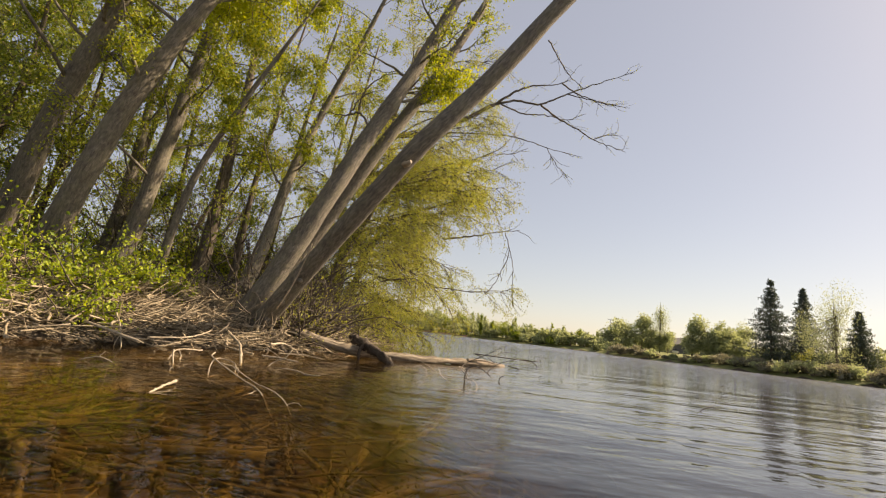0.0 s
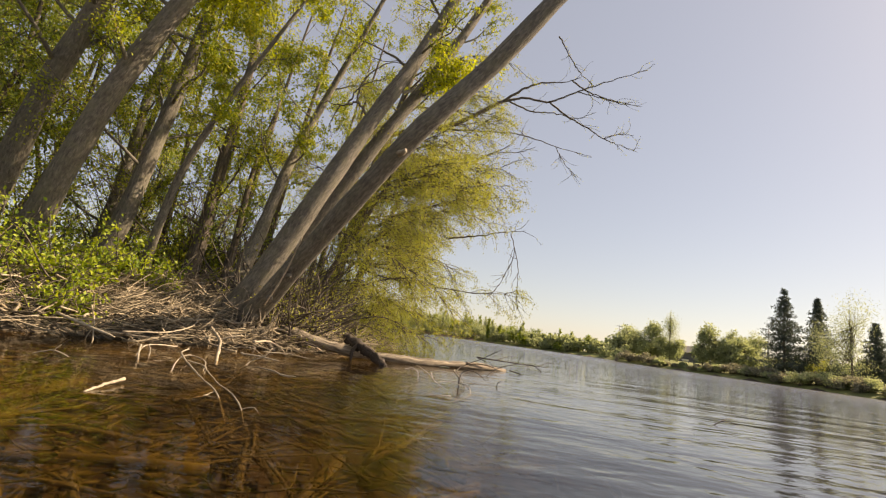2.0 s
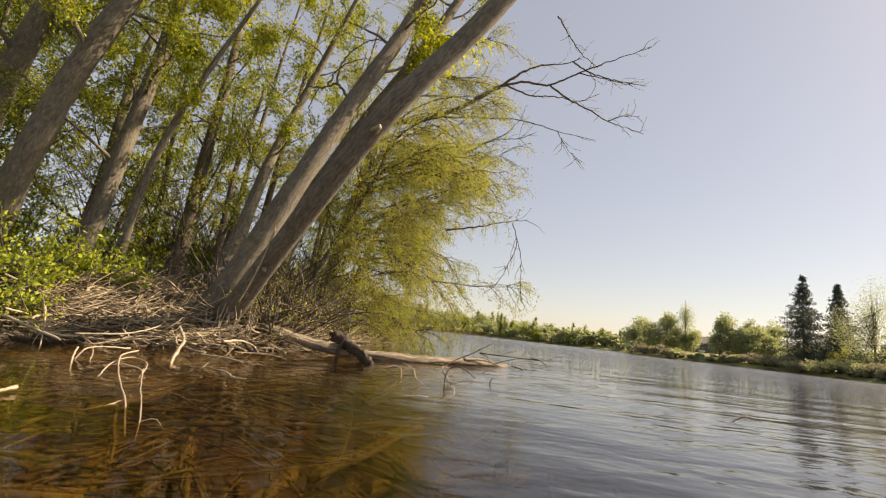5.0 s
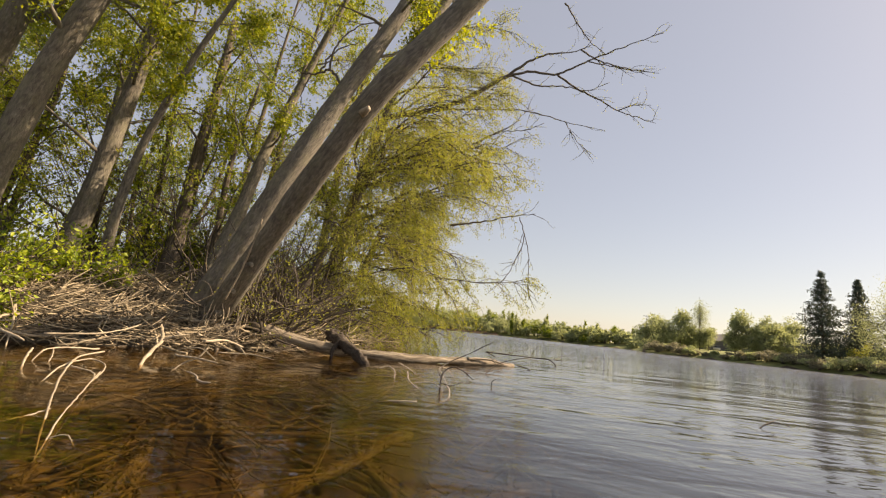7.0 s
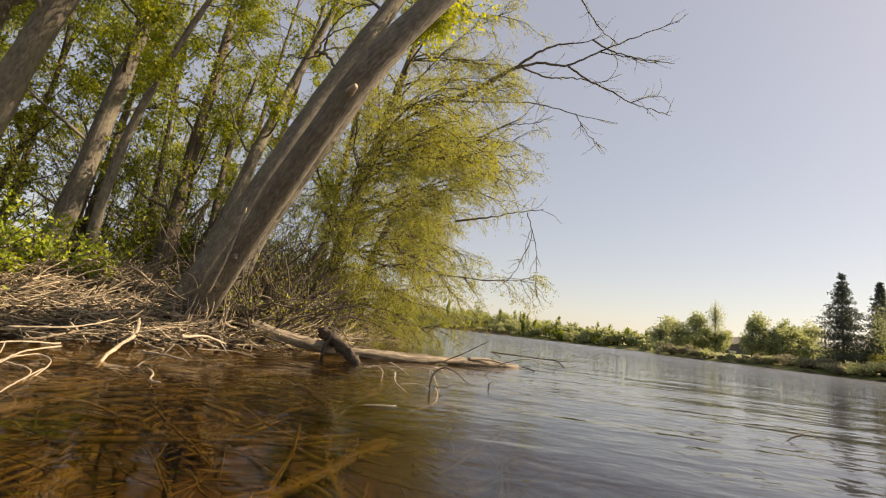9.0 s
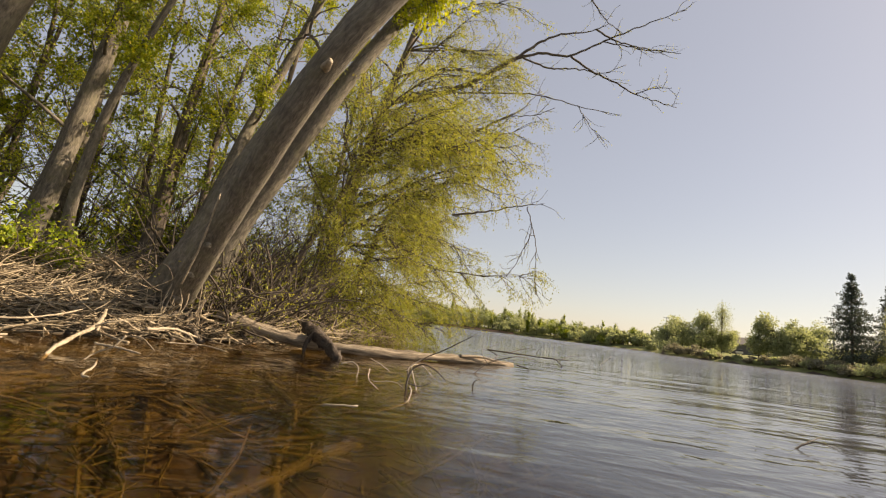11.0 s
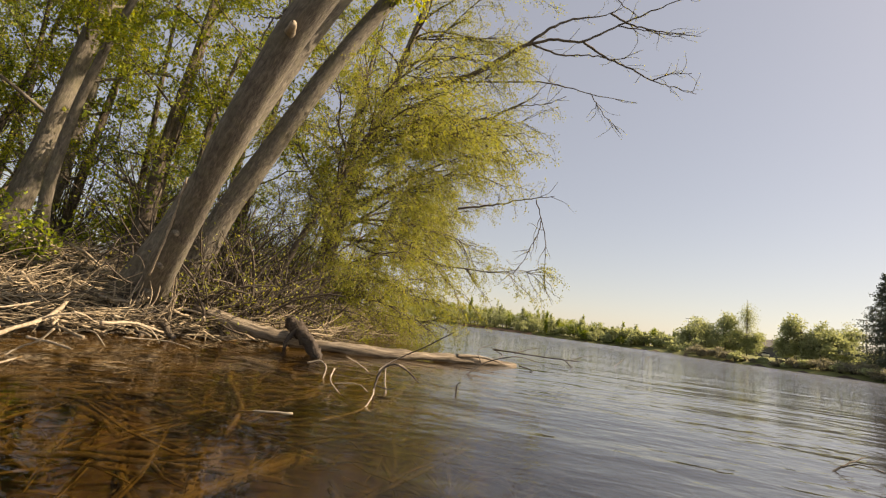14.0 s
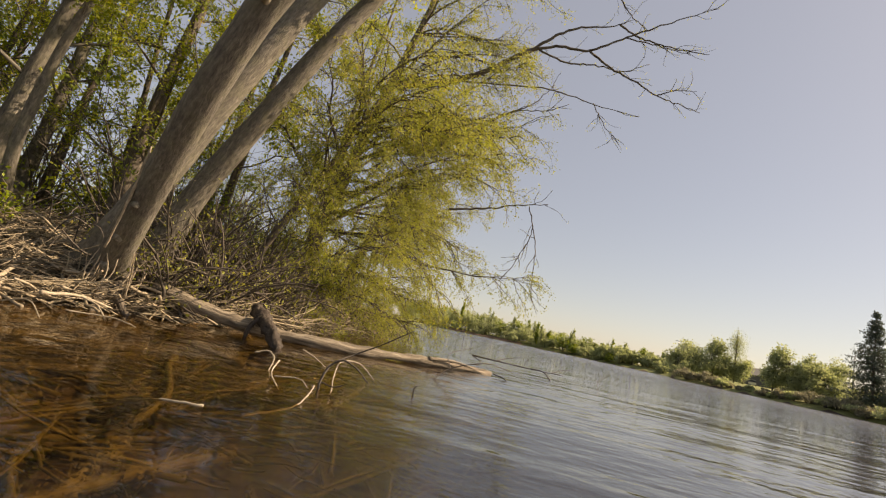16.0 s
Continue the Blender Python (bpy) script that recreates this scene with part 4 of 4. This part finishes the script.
# ---- undergrowth ----
rng = np.random.default_rng(27)
def shrub(at, width, height, n, label, leaf=LEAF_BUSH, size=0.05, stems=14, group="shrubs on the bank", bare=0.0, spread=0.06, thick=1.0):
    at = np.array([at[0], at[1], float(ground_height(at[0], at[1])) - 0.03])
    e = base("shrub", at, label, "shrub", group)
    st, cr, spots = Geo(), Geo(), []
    for i in range(stems):
        a = rng.uniform(0, 6.28)
        w = (math.cos(a) * width / height * rng.uniform(0.3, 1), math.sin(a) * width / height * rng.uniform(0.3, 1), 1.0)
        line = wander(at + rng.normal(0, 0.12, 3) * (1, 1, 0), w, height * rng.uniform(0.7, 1.25), 7, 0.17, (0, 0, -0.5))
        st.tube(line, np.linspace(0.014, 0.004, len(line)) * thick * rng.uniform(0.6, 1.4), 4, closed=False)
        for _ in range(3):
            k = rng.integers(2, len(line))
            t = wander(line[k - 1], unit(rng.normal(0, 1, 3) + (0, 0, 0.3)), height * rng.uniform(0.2, 0.45), 5, 0.2, (0, 0, -0.3))
            st.tube(t, np.linspace(0.006, 0.003, len(t)), 3, closed=False)
            spots.append(t[1:])
        spots.append(line[3:])
    tagged(st.build("branchwork", TWIG, e), kind="stuff")
    sp = np.vstack(spots)
    sp = sp[rng.uniform(size=len(sp)) > bare]
    sp = sp[rng.integers(0, len(sp), n)]
    if n:
        cr.leaves(sp + rng.normal(0, spread, sp.shape), size, 0.6, 0.3)
        tagged(cr.build("foliage", leaf, e, smooth=False), kind="stuff")
    return e


for x0, y0, w, h, n in ((-6.3, 5.2, 0.8, 0.9, 1500), (-5.9, 6.0, 0.8, 0.8, 1700), (-6.2, 6.7, 0.8, 1.0, 1700), (-5.6, 7.0, 0.8, 1.0, 2000), (-5.4, 7.7, 0.7, 1.0, 1900), (-6.3, 7.7, 0.7, 1.0, 1300), (-4.9, 8.2, 0.6, 0.8, 1300), (-5.2, 6.6, 0.6, 0.7, 1200), (-7.0, 6.2, 0.8, 1.3, 1700)):
    shrub((x0, y0), w, h, int(n * 0.62), "leafy bright green shrub above the stick pile", size=0.066, spread=0.045)
for i in range(36):
    y0 = rng.uniform(5.5, 26)
    x0 = np.interp(y0, SHORE_Y, SHORE_X) - rng.uniform(2.2, 8.5)
    shrub((x0, y0), rng.uniform(0.8, 1.3), rng.uniform(1.2, 2.4), 1300, "tangled woodland shrub in young leaf", LEAF_DEEP if i % 3 else LEAF, 0.075, 20, "undergrowth of the wood", spread=0.06)
for i in range(24):
    y0 = rng.uniform(9.2, 13) if i % 3 else rng.uniform(8.9, 10.5)
    x0 = np.interp(y0, SHORE_Y, SHORE_X) - rng.uniform(0.1, 1.8)
    shrub((x0, y0), rng.uniform(0.9, 1.5), rng.uniform(0.9, 2.0), 240, "leafless brown brush along the bank", LEAF_WILLOW, 0.05, 22, "brush along the bank", spread=0.05, thick=1.6)
for i in range(8):
    y0 = rng.uniform(11, 24)
    x0 = np.interp(y0, SHORE_Y, SHORE_X) - rng.uniform(2.5, 8.0)
    shrub((x0, y0), rng.uniform(1.2, 2.0), rng.uniform(2.6, 4.6), 420, "tall leafless thicket of brown stems in the wood", LEAF, 0.06, 42, "thickets in the wood", spread=0.08)


# ---- sticks on the bank ----
rng = np.random.default_rng(28)
def stick_mesh(name, length, r, crook, material, forks=0, flat=1.0, fuzz=0):
    line = wander((0, 0, 0), (1, 0, 0), length, 6, crook)
    line = (line - line.mean(0)) * (1, 1, flat)
    g = Geo()
    g.tube(line, np.linspace(r, r * 0.55, len(line)), 6, 0.16 if fuzz else 0.06)
    for _ in range(forks):
        k = rng.integers(1, 5)
        t = line[k] + (wander(line[k], unit((1, rng.normal(0, 0.9), rng.normal(0, 0.5))), length * rng.uniform(0.2, 0.4), 4, 0.15) - line[k]) * (1, 1, flat)
        g.tube(t, np.linspace(r * 0.5, r * 0.2, len(t)), 5, 0.05)
    if fuzz:
        q = rng.uniform(0, len(line) - 1.001, fuzz)
        k = q.astype(int)
        at = line[k] + (line[k + 1] - line[k]) * (q - k)[:, None]
        g.leaves(at + rng.normal(0, r * 0.75, at.shape) * (1, 1, 0.7), 0.016 + r * 0.35, 0.6, 0.0)
    ob = g.build(name, material)
    me = ob.data
    bpy.data.objects.remove(ob)
    return me


def part_of(parent, name, me, m):
    ob = new(name, me)
    ob.parent = parent
    ob.matrix_parent_inverse = parent.matrix_basis.inverted()
    ob.matrix_basis = m
    return ob


def slope_pose(x, y, z, turn, tip, roll):
    return pose(x, y, z, roll, tip, turn)


pile = base("stick_pile", (-4.3, 6.5, 0.05), "heap of dry grey and tan sticks along the waterline", "driftwood")
forms = [stick_mesh("stick", rng.uniform(0.4, 1.3), rng.uniform(0.007, 0.019), rng.uniform(0.06, 0.2), PEELED if i % 3 == 0 else DRY, i % 4) for i in range(20)]


def on_bank(lo, hi, y0, y1):
    y = rng.uniform(y0, y1)
    return np.interp(y, SHORE_Y, SHORE_X) - rng.uniform(lo, hi), y


for i in range(290):
    x, y = on_bank(-0.2, 2.0, 3.6, 10.4)
    z = max(float(ground_height(x, y)), -0.01) + rng.uniform(0.04, 0.26)
    part_of(pile, "stick", forms[rng.integers(len(forms))], slope_pose(x, y, z, 90 + rng.normal(-10, 50), rng.normal(0, 12), rng.uniform(0, 360)))


def heap(name, n, lo, hi, y0, y1, r, length, lift, parent, material=DRY, tilt=0.12, label=""):
    g = Geo()
    for _ in range(n):
        x, y = on_bank(lo, hi, y0, y1)
        z = max(float(ground_height(x, y)), -0.02) + rng.uniform(0.0, lift)
        a = rng.normal(1.45, 1.05)
        line = wander((x, y, z), (math.cos(a), math.sin(a), rng.normal(0, tilt)), rng.uniform(*length), 3, 0.22)
        rr = rng.uniform(*r)
        g.tube(line, [rr, rr * 0.9, rr * 0.8, rr * 0.6], 4, closed=False)
    ob = g.build(name, material, parent, label=label)
    return tagged(ob, kind="stuff")


heap("stick_litter", 7000, -0.15, 2.6, 2.8, 10.6, (0.003, 0.010), (0.2, 0.8), 0.26, pile, tilt=0.2)
heap("stick_litter", 2200, -0.5, 1.4, 9.6, 24, (0.005, 0.014), (0.3, 1.1), 0.22, pile)
heap("reed_litter", 900, 0.4, 3.0, 2.6, 9.5, (0.003, 0.006), (0.25, 0.7), 0.25, pile, tilt=0.6)
heap("leaf_litter", 1600, 0.6, 4.5, 2.6, 14, (0.004, 0.012), (0.15, 0.5), 0.08, pile)


# ---- the fallen log ----
rng = np.random.default_rng(29)
def branch_thing(name, lines, label, category, material, group="", sides=10, rough=0.05, part_names=None):
    e = base(name, lines[0][0][0], label, category, group)
    for k, (pts, r0, r1) in enumerate(lines):
        n = max(8, 7 * len(pts))
        line = smooth_line(pts, n) + rng.normal(0, 0.04 * r0 + (0.0012 if r0 < 0.03 else 0.0), (n, 3))
        g = Geo()
        u = np.linspace(0, 1, n)
        girth = 1 + 0.10 * np.sin(u * 23 + r0 * 90) + 0.07 * np.sin(u * 41 + r0 * 37) + rng.normal(0, 0.02, n)
        girth[-2:] *= (0.85, 0.5)
        g.tube(line, np.linspace(r0, r1, n) * girth, sides, rough)
        g.build(part_names[k] if part_names else ("stem" if k == 0 else "side_branch"), material, e)
    return e


branch_thing("fallen_log", [([(-2.95, 9.0, 0.40), (-2.4, 9.2, 0.24), (-1.7, 9.5, 0.11), (-0.6, 9.95, 0.06), (0.2, 10.6, 0.065), (1.0, 11.4, 0.05), (1.6, 12.0, 0.015)], 0.10, 0.055), ([(0.6, 10.9, 0.12), (1.0, 11.25, 0.13), (1.35, 11.5, 0.06)], 0.03, 0.012)], "pale bark-stripped log lying half in the water", "log", LOGWOOD, sides=16, rough=0.08)
branch_thing("broken_stump", [([(-1.82, 9.70, 0.33), (-1.58, 9.47, 0.25), (-1.2, 9.05, 0.13), (-0.88, 8.70, -0.04)], 0.10, 0.075), ([(-1.78, 9.66, 0.32), (-1.9, 9.76, 0.36), (-1.97, 9.82, 0.37)], 0.07, 0.03), ([(-1.55, 9.42, 0.3), (-1.62, 9.25, 0.12), (-1.6, 9.15, -0.04)], 0.04, 0.025)], "dark broken bough propped over the fallen log", "log", WET, sides=14, rough=0.16)

DRIFT = "pale sticks in the shallows"
for lines, label in (
    ([([(-2.16, 3.92, 0.025), (-2.12, 3.7, 0.02), (-2.08, 3.46, 0.0)], 0.022, 0.014)], "short pale peeled stick floating in the shallows"),
    ([([(-2.82, 5.87, 0.10), (-2.6, 5.36, 0.11), (-2.26, 4.88, 0.09), (-1.79, 4.31, 0.05), (-1.4, 3.87, -0.01), (-1.25, 3.7, -0.12)], 0.015, 0.009), ([(-2.3, 4.95, 0.09), (-2.1, 4.96, 0.04), (-2.08, 4.9, -0.02)], 0.010, 0.007), ([(-1.5, 4.0, 0.02), (-1.55, 3.85, -0.01), (-1.62, 3.78, -0.03)], 0.008, 0.005)], "bent pale branch with forked ends in the water"),
    ([([(-3.15, 6.2, 0.08), (-3.21, 5.75, 0.10), (-3.17, 5.58, 0.08), (-3.18, 5.50, -0.02)], 0.016, 0.012), ([(-3.2, 5.72, 0.10), (-3.1, 5.62, 0.05), (-3.06, 5.55, -0.02)], 0.012, 0.009)], "arched bleached branch with its ends under water"),
    ([([(-2.30, 4.73, -0.02), (-2.40, 4.95, 0.06), (-2.49, 5.39, 0.09), (-2.32, 5.31, 0.07), (-2.16, 5.03, -0.02)], 0.012, 0.009)], "small arched bleached twig with both ends in the water"),
    ([([(-2.26, 5.2, 0.03), (-1.7, 4.4, 0.02), (-1.12, 3.6, 0.0), (-1.02, 3.45, -0.05)], 0.010, 0.007), ([(-1.12, 3.6, 0.0), (-1.05, 3.62, 0.02), (-0.98, 3.6, -0.02)], 0.006, 0.004)], "long thin straight pale stick at the surface"),
    ([([(-3.05, 5.36, 0.13), (-2.98, 5.25, 0.06), (-2.9, 5.15, -0.03)], 0.017, 0.015)], "short thick pale stick end standing up"),
    ([([(-3.6, 4.7, -0.01), (-3.42, 4.72, 0.04), (-3.25, 4.74, -0.01)], 0.011, 0.008), ([(-3.42, 4.72, 0.04), (-3.38, 4.74, 0.10)], 0.009, 0.006)], "small pale stick with a short upright fork"),
    ([([(-2.41, 6.34, 0.09), (-2.15, 6.3, 0.09), (-1.88, 6.26, 0.07)], 0.020, 0.016)], "straight pale stick lying at the waterline"),
    ([([(-1.95, 6.14, 0.22), (-2.0, 6.1, 0.13), (-2.14, 6.07, 0.05), (-2.2, 6.0, -0.03)], 0.014, 0.012)], "pale stick crossing another at the waterline"),
    ([([(-2.16, 6.13, -0.02), (-1.7, 5.6, 0.03), (-1.36, 5.17, 0.05), (-1.28, 5.12, 0.06)], 0.012, 0.016)], "thin stick with a knotted pale end"),
    ([([(-4.1, 6.5, 0.14), (-3.75, 6.9, 0.18), (-3.7, 7.4, 0.28), (-3.9, 7.9, 0.42)], 0.022, 0.014)], "long crooked pale bough on the pile"),
    ([([(-2.66, 7.25, 0.19), (-2.58, 7.6, 0.2), (-2.5, 7.95, 0.11)], 0.036, 0.022), ([(-2.58, 7.6, 0.2), (-2.4, 7.65, 0.14), (-2.3, 7.68, 0.02)], 0.018, 0.012)], "thick pale driftwood piece below the trees"),
    ([([(-4.95, 6.40, 0.27), (-4.4, 6.2, 0.19), (-3.85, 6.05, 0.10)], 0.034, 0.026)], "long straight bleached stick at the water's edge"),
    ([([(-0.02, 6.98, 0.13), (0.03, 6.8, 0.06), (0.2, 6.63, -0.02)], 0.011, 0.009), ([(0.1, 6.72, 0.05), (0.3, 6.72, 0.07), (0.41, 6.62, 0.04)], 0.009, 0.006)], "hooked pale twig standing out of the water"),
    ([([(0.46, 6.6, 0.07), (0.5, 6.45, 0.05), (0.5, 6.25, -0.01), (0.3, 6.0, -0.08)], 0.010, 0.008)], "curved pale twig dipping under the surface"),
    ([([(-0.42, 7.32, 0.1), (-0.31, 7.35, 0.13), (-0.24, 7.32, 0.1), (-0.2, 7.2, -0.02)], 0.014, 0.010)], "small hooked stick with a pale broken end"),
    ([([(0.48, 6.92, -0.02), (0.38, 7.2, 0.1), (0.3, 7.6, 0.16), (0.38, 7.95, 0.12), (0.51, 8.09, -0.02)], 0.010, 0.008)], "thin twig arching out of the water"),
    ([([(-0.31, 8.07, 0.13), (-0.2, 8.12, 0.08), (-0.04, 8.17, -0.02)], 0.011, 0.008)], "small pale twig bending into the lake"),
    ([([(0.27, 5.66, 0.02), (0.05, 5.66, 0.0), (-0.35, 5.75, -0.12)], 0.012, 0.009)], "pale stick end just breaking the surface"),
    ([([(-3.65, 7.75, 0.34), (-3.35, 7.4, 0.25), (-3.0, 6.93, 0.17), (-2.75, 6.45, 0.10), (-2.58, 6.1, 0.02), (-2.5, 5.95, -0.05)], 0.040, 0.032), ([(-2.99, 6.93, 0.18), (-2.85, 6.95, 0.24), (-2.75, 7.05, 0.27)], 0.02, 0.012)], "thick crooked pale branch sloping into the water"),
    ([([(-2.6, 7.5, 0.05), (-2.2, 7.7, 0.05), (-1.9, 7.65, 0.02)], 0.013, 0.009)], "thin pale stick in the shallow water"),
    ([([(-3.1, 7.3, 0.03), (-2.6, 7.15, 0.1), (-2.35, 7.05, 0.0)], 0.014, 0.009)], "thin forked stick in the shallow water"),
):
    branch_thing("driftwood_stick", [(q, a * 0.55, b * 0.55) for q, a, b in lines], label, "stick", PEELED, DRIFT, 8)
for lines, label in (
    ([([(0.38, 6.9, -0.06), (0.37, 6.95, 0.08), (0.41, 7.0, 0.19), (0.50, 7.0, 0.235), (0.60, 6.98, 0.21), (0.74, 6.95, 0.12)], 0.011, 0.005), ([(0.37, 6.97, 0.11), (0.32, 7.3, 0.17), (0.42, 7.5, 0.25), (0.65, 7.4, 0.38), (0.95, 7.25, 0.57)], 0.008, 0.004), ([(0.37, 6.95, 0.05), (0.5, 6.9, 0.04), (0.62, 6.85, 0.1)], 0.006, 0.003)], "dark crooked twig rising from the water"),
    ([([(0.97, 7.76, -0.02), (0.98, 7.7, 0.05), (1.02, 7.6, 0.1)], 0.008, 0.004)], "small dark twig poking out of the lake"),
    ([([(1.05, 15.0, 0.13), (1.7, 15.0, 0.12), (2.4, 15.1, 0.10), (3.3, 15.3, 0.10)], 0.02, 0.010), ([(1.6, 15.0, 0.1), (1.9, 15.3, 0.22), (2.3, 15.5, 0.32)], 0.012, 0.005), ([(2.5, 15.1, 0.1), (2.75, 14.6, 0.12), (2.9, 14.0, -0.03)], 0.016, 0.012), ([(2.3, 15.0, 0.1), (2.4, 15.0, 0.32), (2.5, 15.0, 0.4)], 0.008, 0.004), ([(3.0, 15.2, 0.1), (3.3, 15.5, 0.22), (3.6, 15.7, 0.25)], 0.010, 0.005), ([(1.05, 15.0, 0.13), (1.3, 14.4, 0.05), (1.2, 13.6, -0.02)], 0.014, 0.010)], "dead branch with many twigs afloat"),
    ([([(4.62, 18.0, -0.03), (4.9, 18.5, 0.12), (5.2, 18.9, 0.28)], 0.012, 0.006)], "dark twig slanting out of the lake"),
    ([([(1.65, 11.6, 0.05), (1.85, 11.4, 0.02), (1.9, 11.2, -0.03)], 0.012, 0.008)], "dark twig at the log's end"),
    ([([(3.59, 6.66, -0.03), (3.7, 6.7, 0.03), (3.95, 6.85, 0.1)], 0.008, 0.003), ([(3.7, 6.7, 0.03), (3.75, 6.6, 0.08), (3.9, 6.6, 0.05)], 0.005, 0.003)], "thin dark twig standing in open water"),
    ([([(0.9, 9.3, -0.03), (1.1, 9.5, 0.15), (1.5, 9.5, 0.3), (1.9, 9.9, 0.25)], 0.009, 0.004), ([(1.1, 9.5, 0.15), (1.0, 10.0, 0.3), (1.3, 10.5, 0.45)], 0.006, 0.003)], "dark crooked twig beside the log"),
):
    branch_thing("water_twig", lines, label, "twig", TWIG, "twigs in the water", 6)

# pale roots and a dead bough round the foot of the clump
for i in range(18):
    a, r = rng.uniform(-2.3, 0.1), rng.uniform(0.36, 0.52)
    foot = np.array([-3.42 + math.cos(a) * r, 8.72 + math.sin(a) * r, 0.2])
    lean = np.array([0.16 * rng.uniform(0.3, 1.2), rng.normal(-0.05, 0.06), rng.uniform(0.35, 0.65)])
    branch_thing("hanging_root", [([foot, foot + lean * 0.5 + rng.normal(0, 0.03, 3), foot + lean], 0.010, 0.005)], "thin pale root at the foot of the leaning trees", "root", PEELED, "roots at the trunk", 6)
branch_thing("dead_bough", [([(-2.95, 8.06, 0.75), (-2.70, 7.88, 1.15), (-2.50, 7.74, 1.6), (-2.40, 7.66, 1.9)], 0.012, 0.016)], "pale dead branch caught against the trunk", "branch", PEELED)
for i in range(6):
    x0, y0 = -4.4 + rng.normal(0, 0.5), 8.6 + rng.normal(0, 0.5)
    z0 = float(ground_height(x0, y0)) - 0.02
    a, ln = rng.uniform(-1.6, 0.9), rng.uniform(0.5, 1.0)
    dx, dy = math.cos(a) * ln, math.sin(a) * ln
    branch_thing("dead_bough", [([(x0, y0, z0), (x0 + dx * 0.25, y0 + dy * 0.25, z0 + 0.6 * ln + 0.1), (x0 + dx * 0.6, y0 + dy * 0.6, z0 + rng.uniform(0.7, 1.0) * ln), (x0 + dx, y0 + dy, z0 + rng.uniform(0.2, 0.7) * ln)], 0.009, 0.004)], "arching dead grey twig in the brush", "branch", TWIG, "arching dead twigs", 6)


# ---- sunken branches ----
rng = np.random.default_rng(30)
def sunken_pose(x, y, lift):
    depth = min(float(ground_height(x, y)) + lift, -0.10)
    return slope_pose(x, y, depth, rng.uniform(0, 360), rng.normal(0, 1.0), 0.0)


bed = base("sunken_branches", (-1.5, 5.5, -0.4), "tangle of algae-covered branches on the lake bed", "driftwood")
forms = [stick_mesh("branch", rng.uniform(1.0, 3.0), rng.uniform(0.010, 0.026) if i % 4 else rng.uniform(0.032, 0.05), rng.uniform(0.06, 0.16), SUNKEN, i % 4 + 1, 0.15, 260) for i in range(24)]
for i in range(290):
    y = rng.uniform(1.2, 11)
    x = np.interp(y, SHORE_Y, SHORE_X) + rng.triangular(0.2, 2.6, 7.6)
    part_of(bed, "branch", forms[rng.integers(len(forms))], sunken_pose(x, y, rng.uniform(0.04, 0.34)))
g = Geo()
for i in range(1300):
    y = rng.uniform(1.0, 12)
    x = np.interp(y, SHORE_Y, SHORE_X) + rng.triangular(0.0, 2.0, 7.4)
    a = rng.uniform(0, 6.28)
    z = min(float(ground_height(x, y)) + rng.uniform(0, 0.14), -0.05)
    line = wander((x, y, z), (math.cos(a), math.sin(a), rng.normal(0, 0.03)), rng.uniform(0.3, 1.1), 4, 0.14)
    line[:, 2] = np.minimum(line[:, 2], -0.05)
    g.tube(line, np.linspace(rng.uniform(0.008, 0.024), 0.006, 5), 4, closed=False)
tagged(g.build("fine_litter", SUNKEN, bed), kind="stuff")
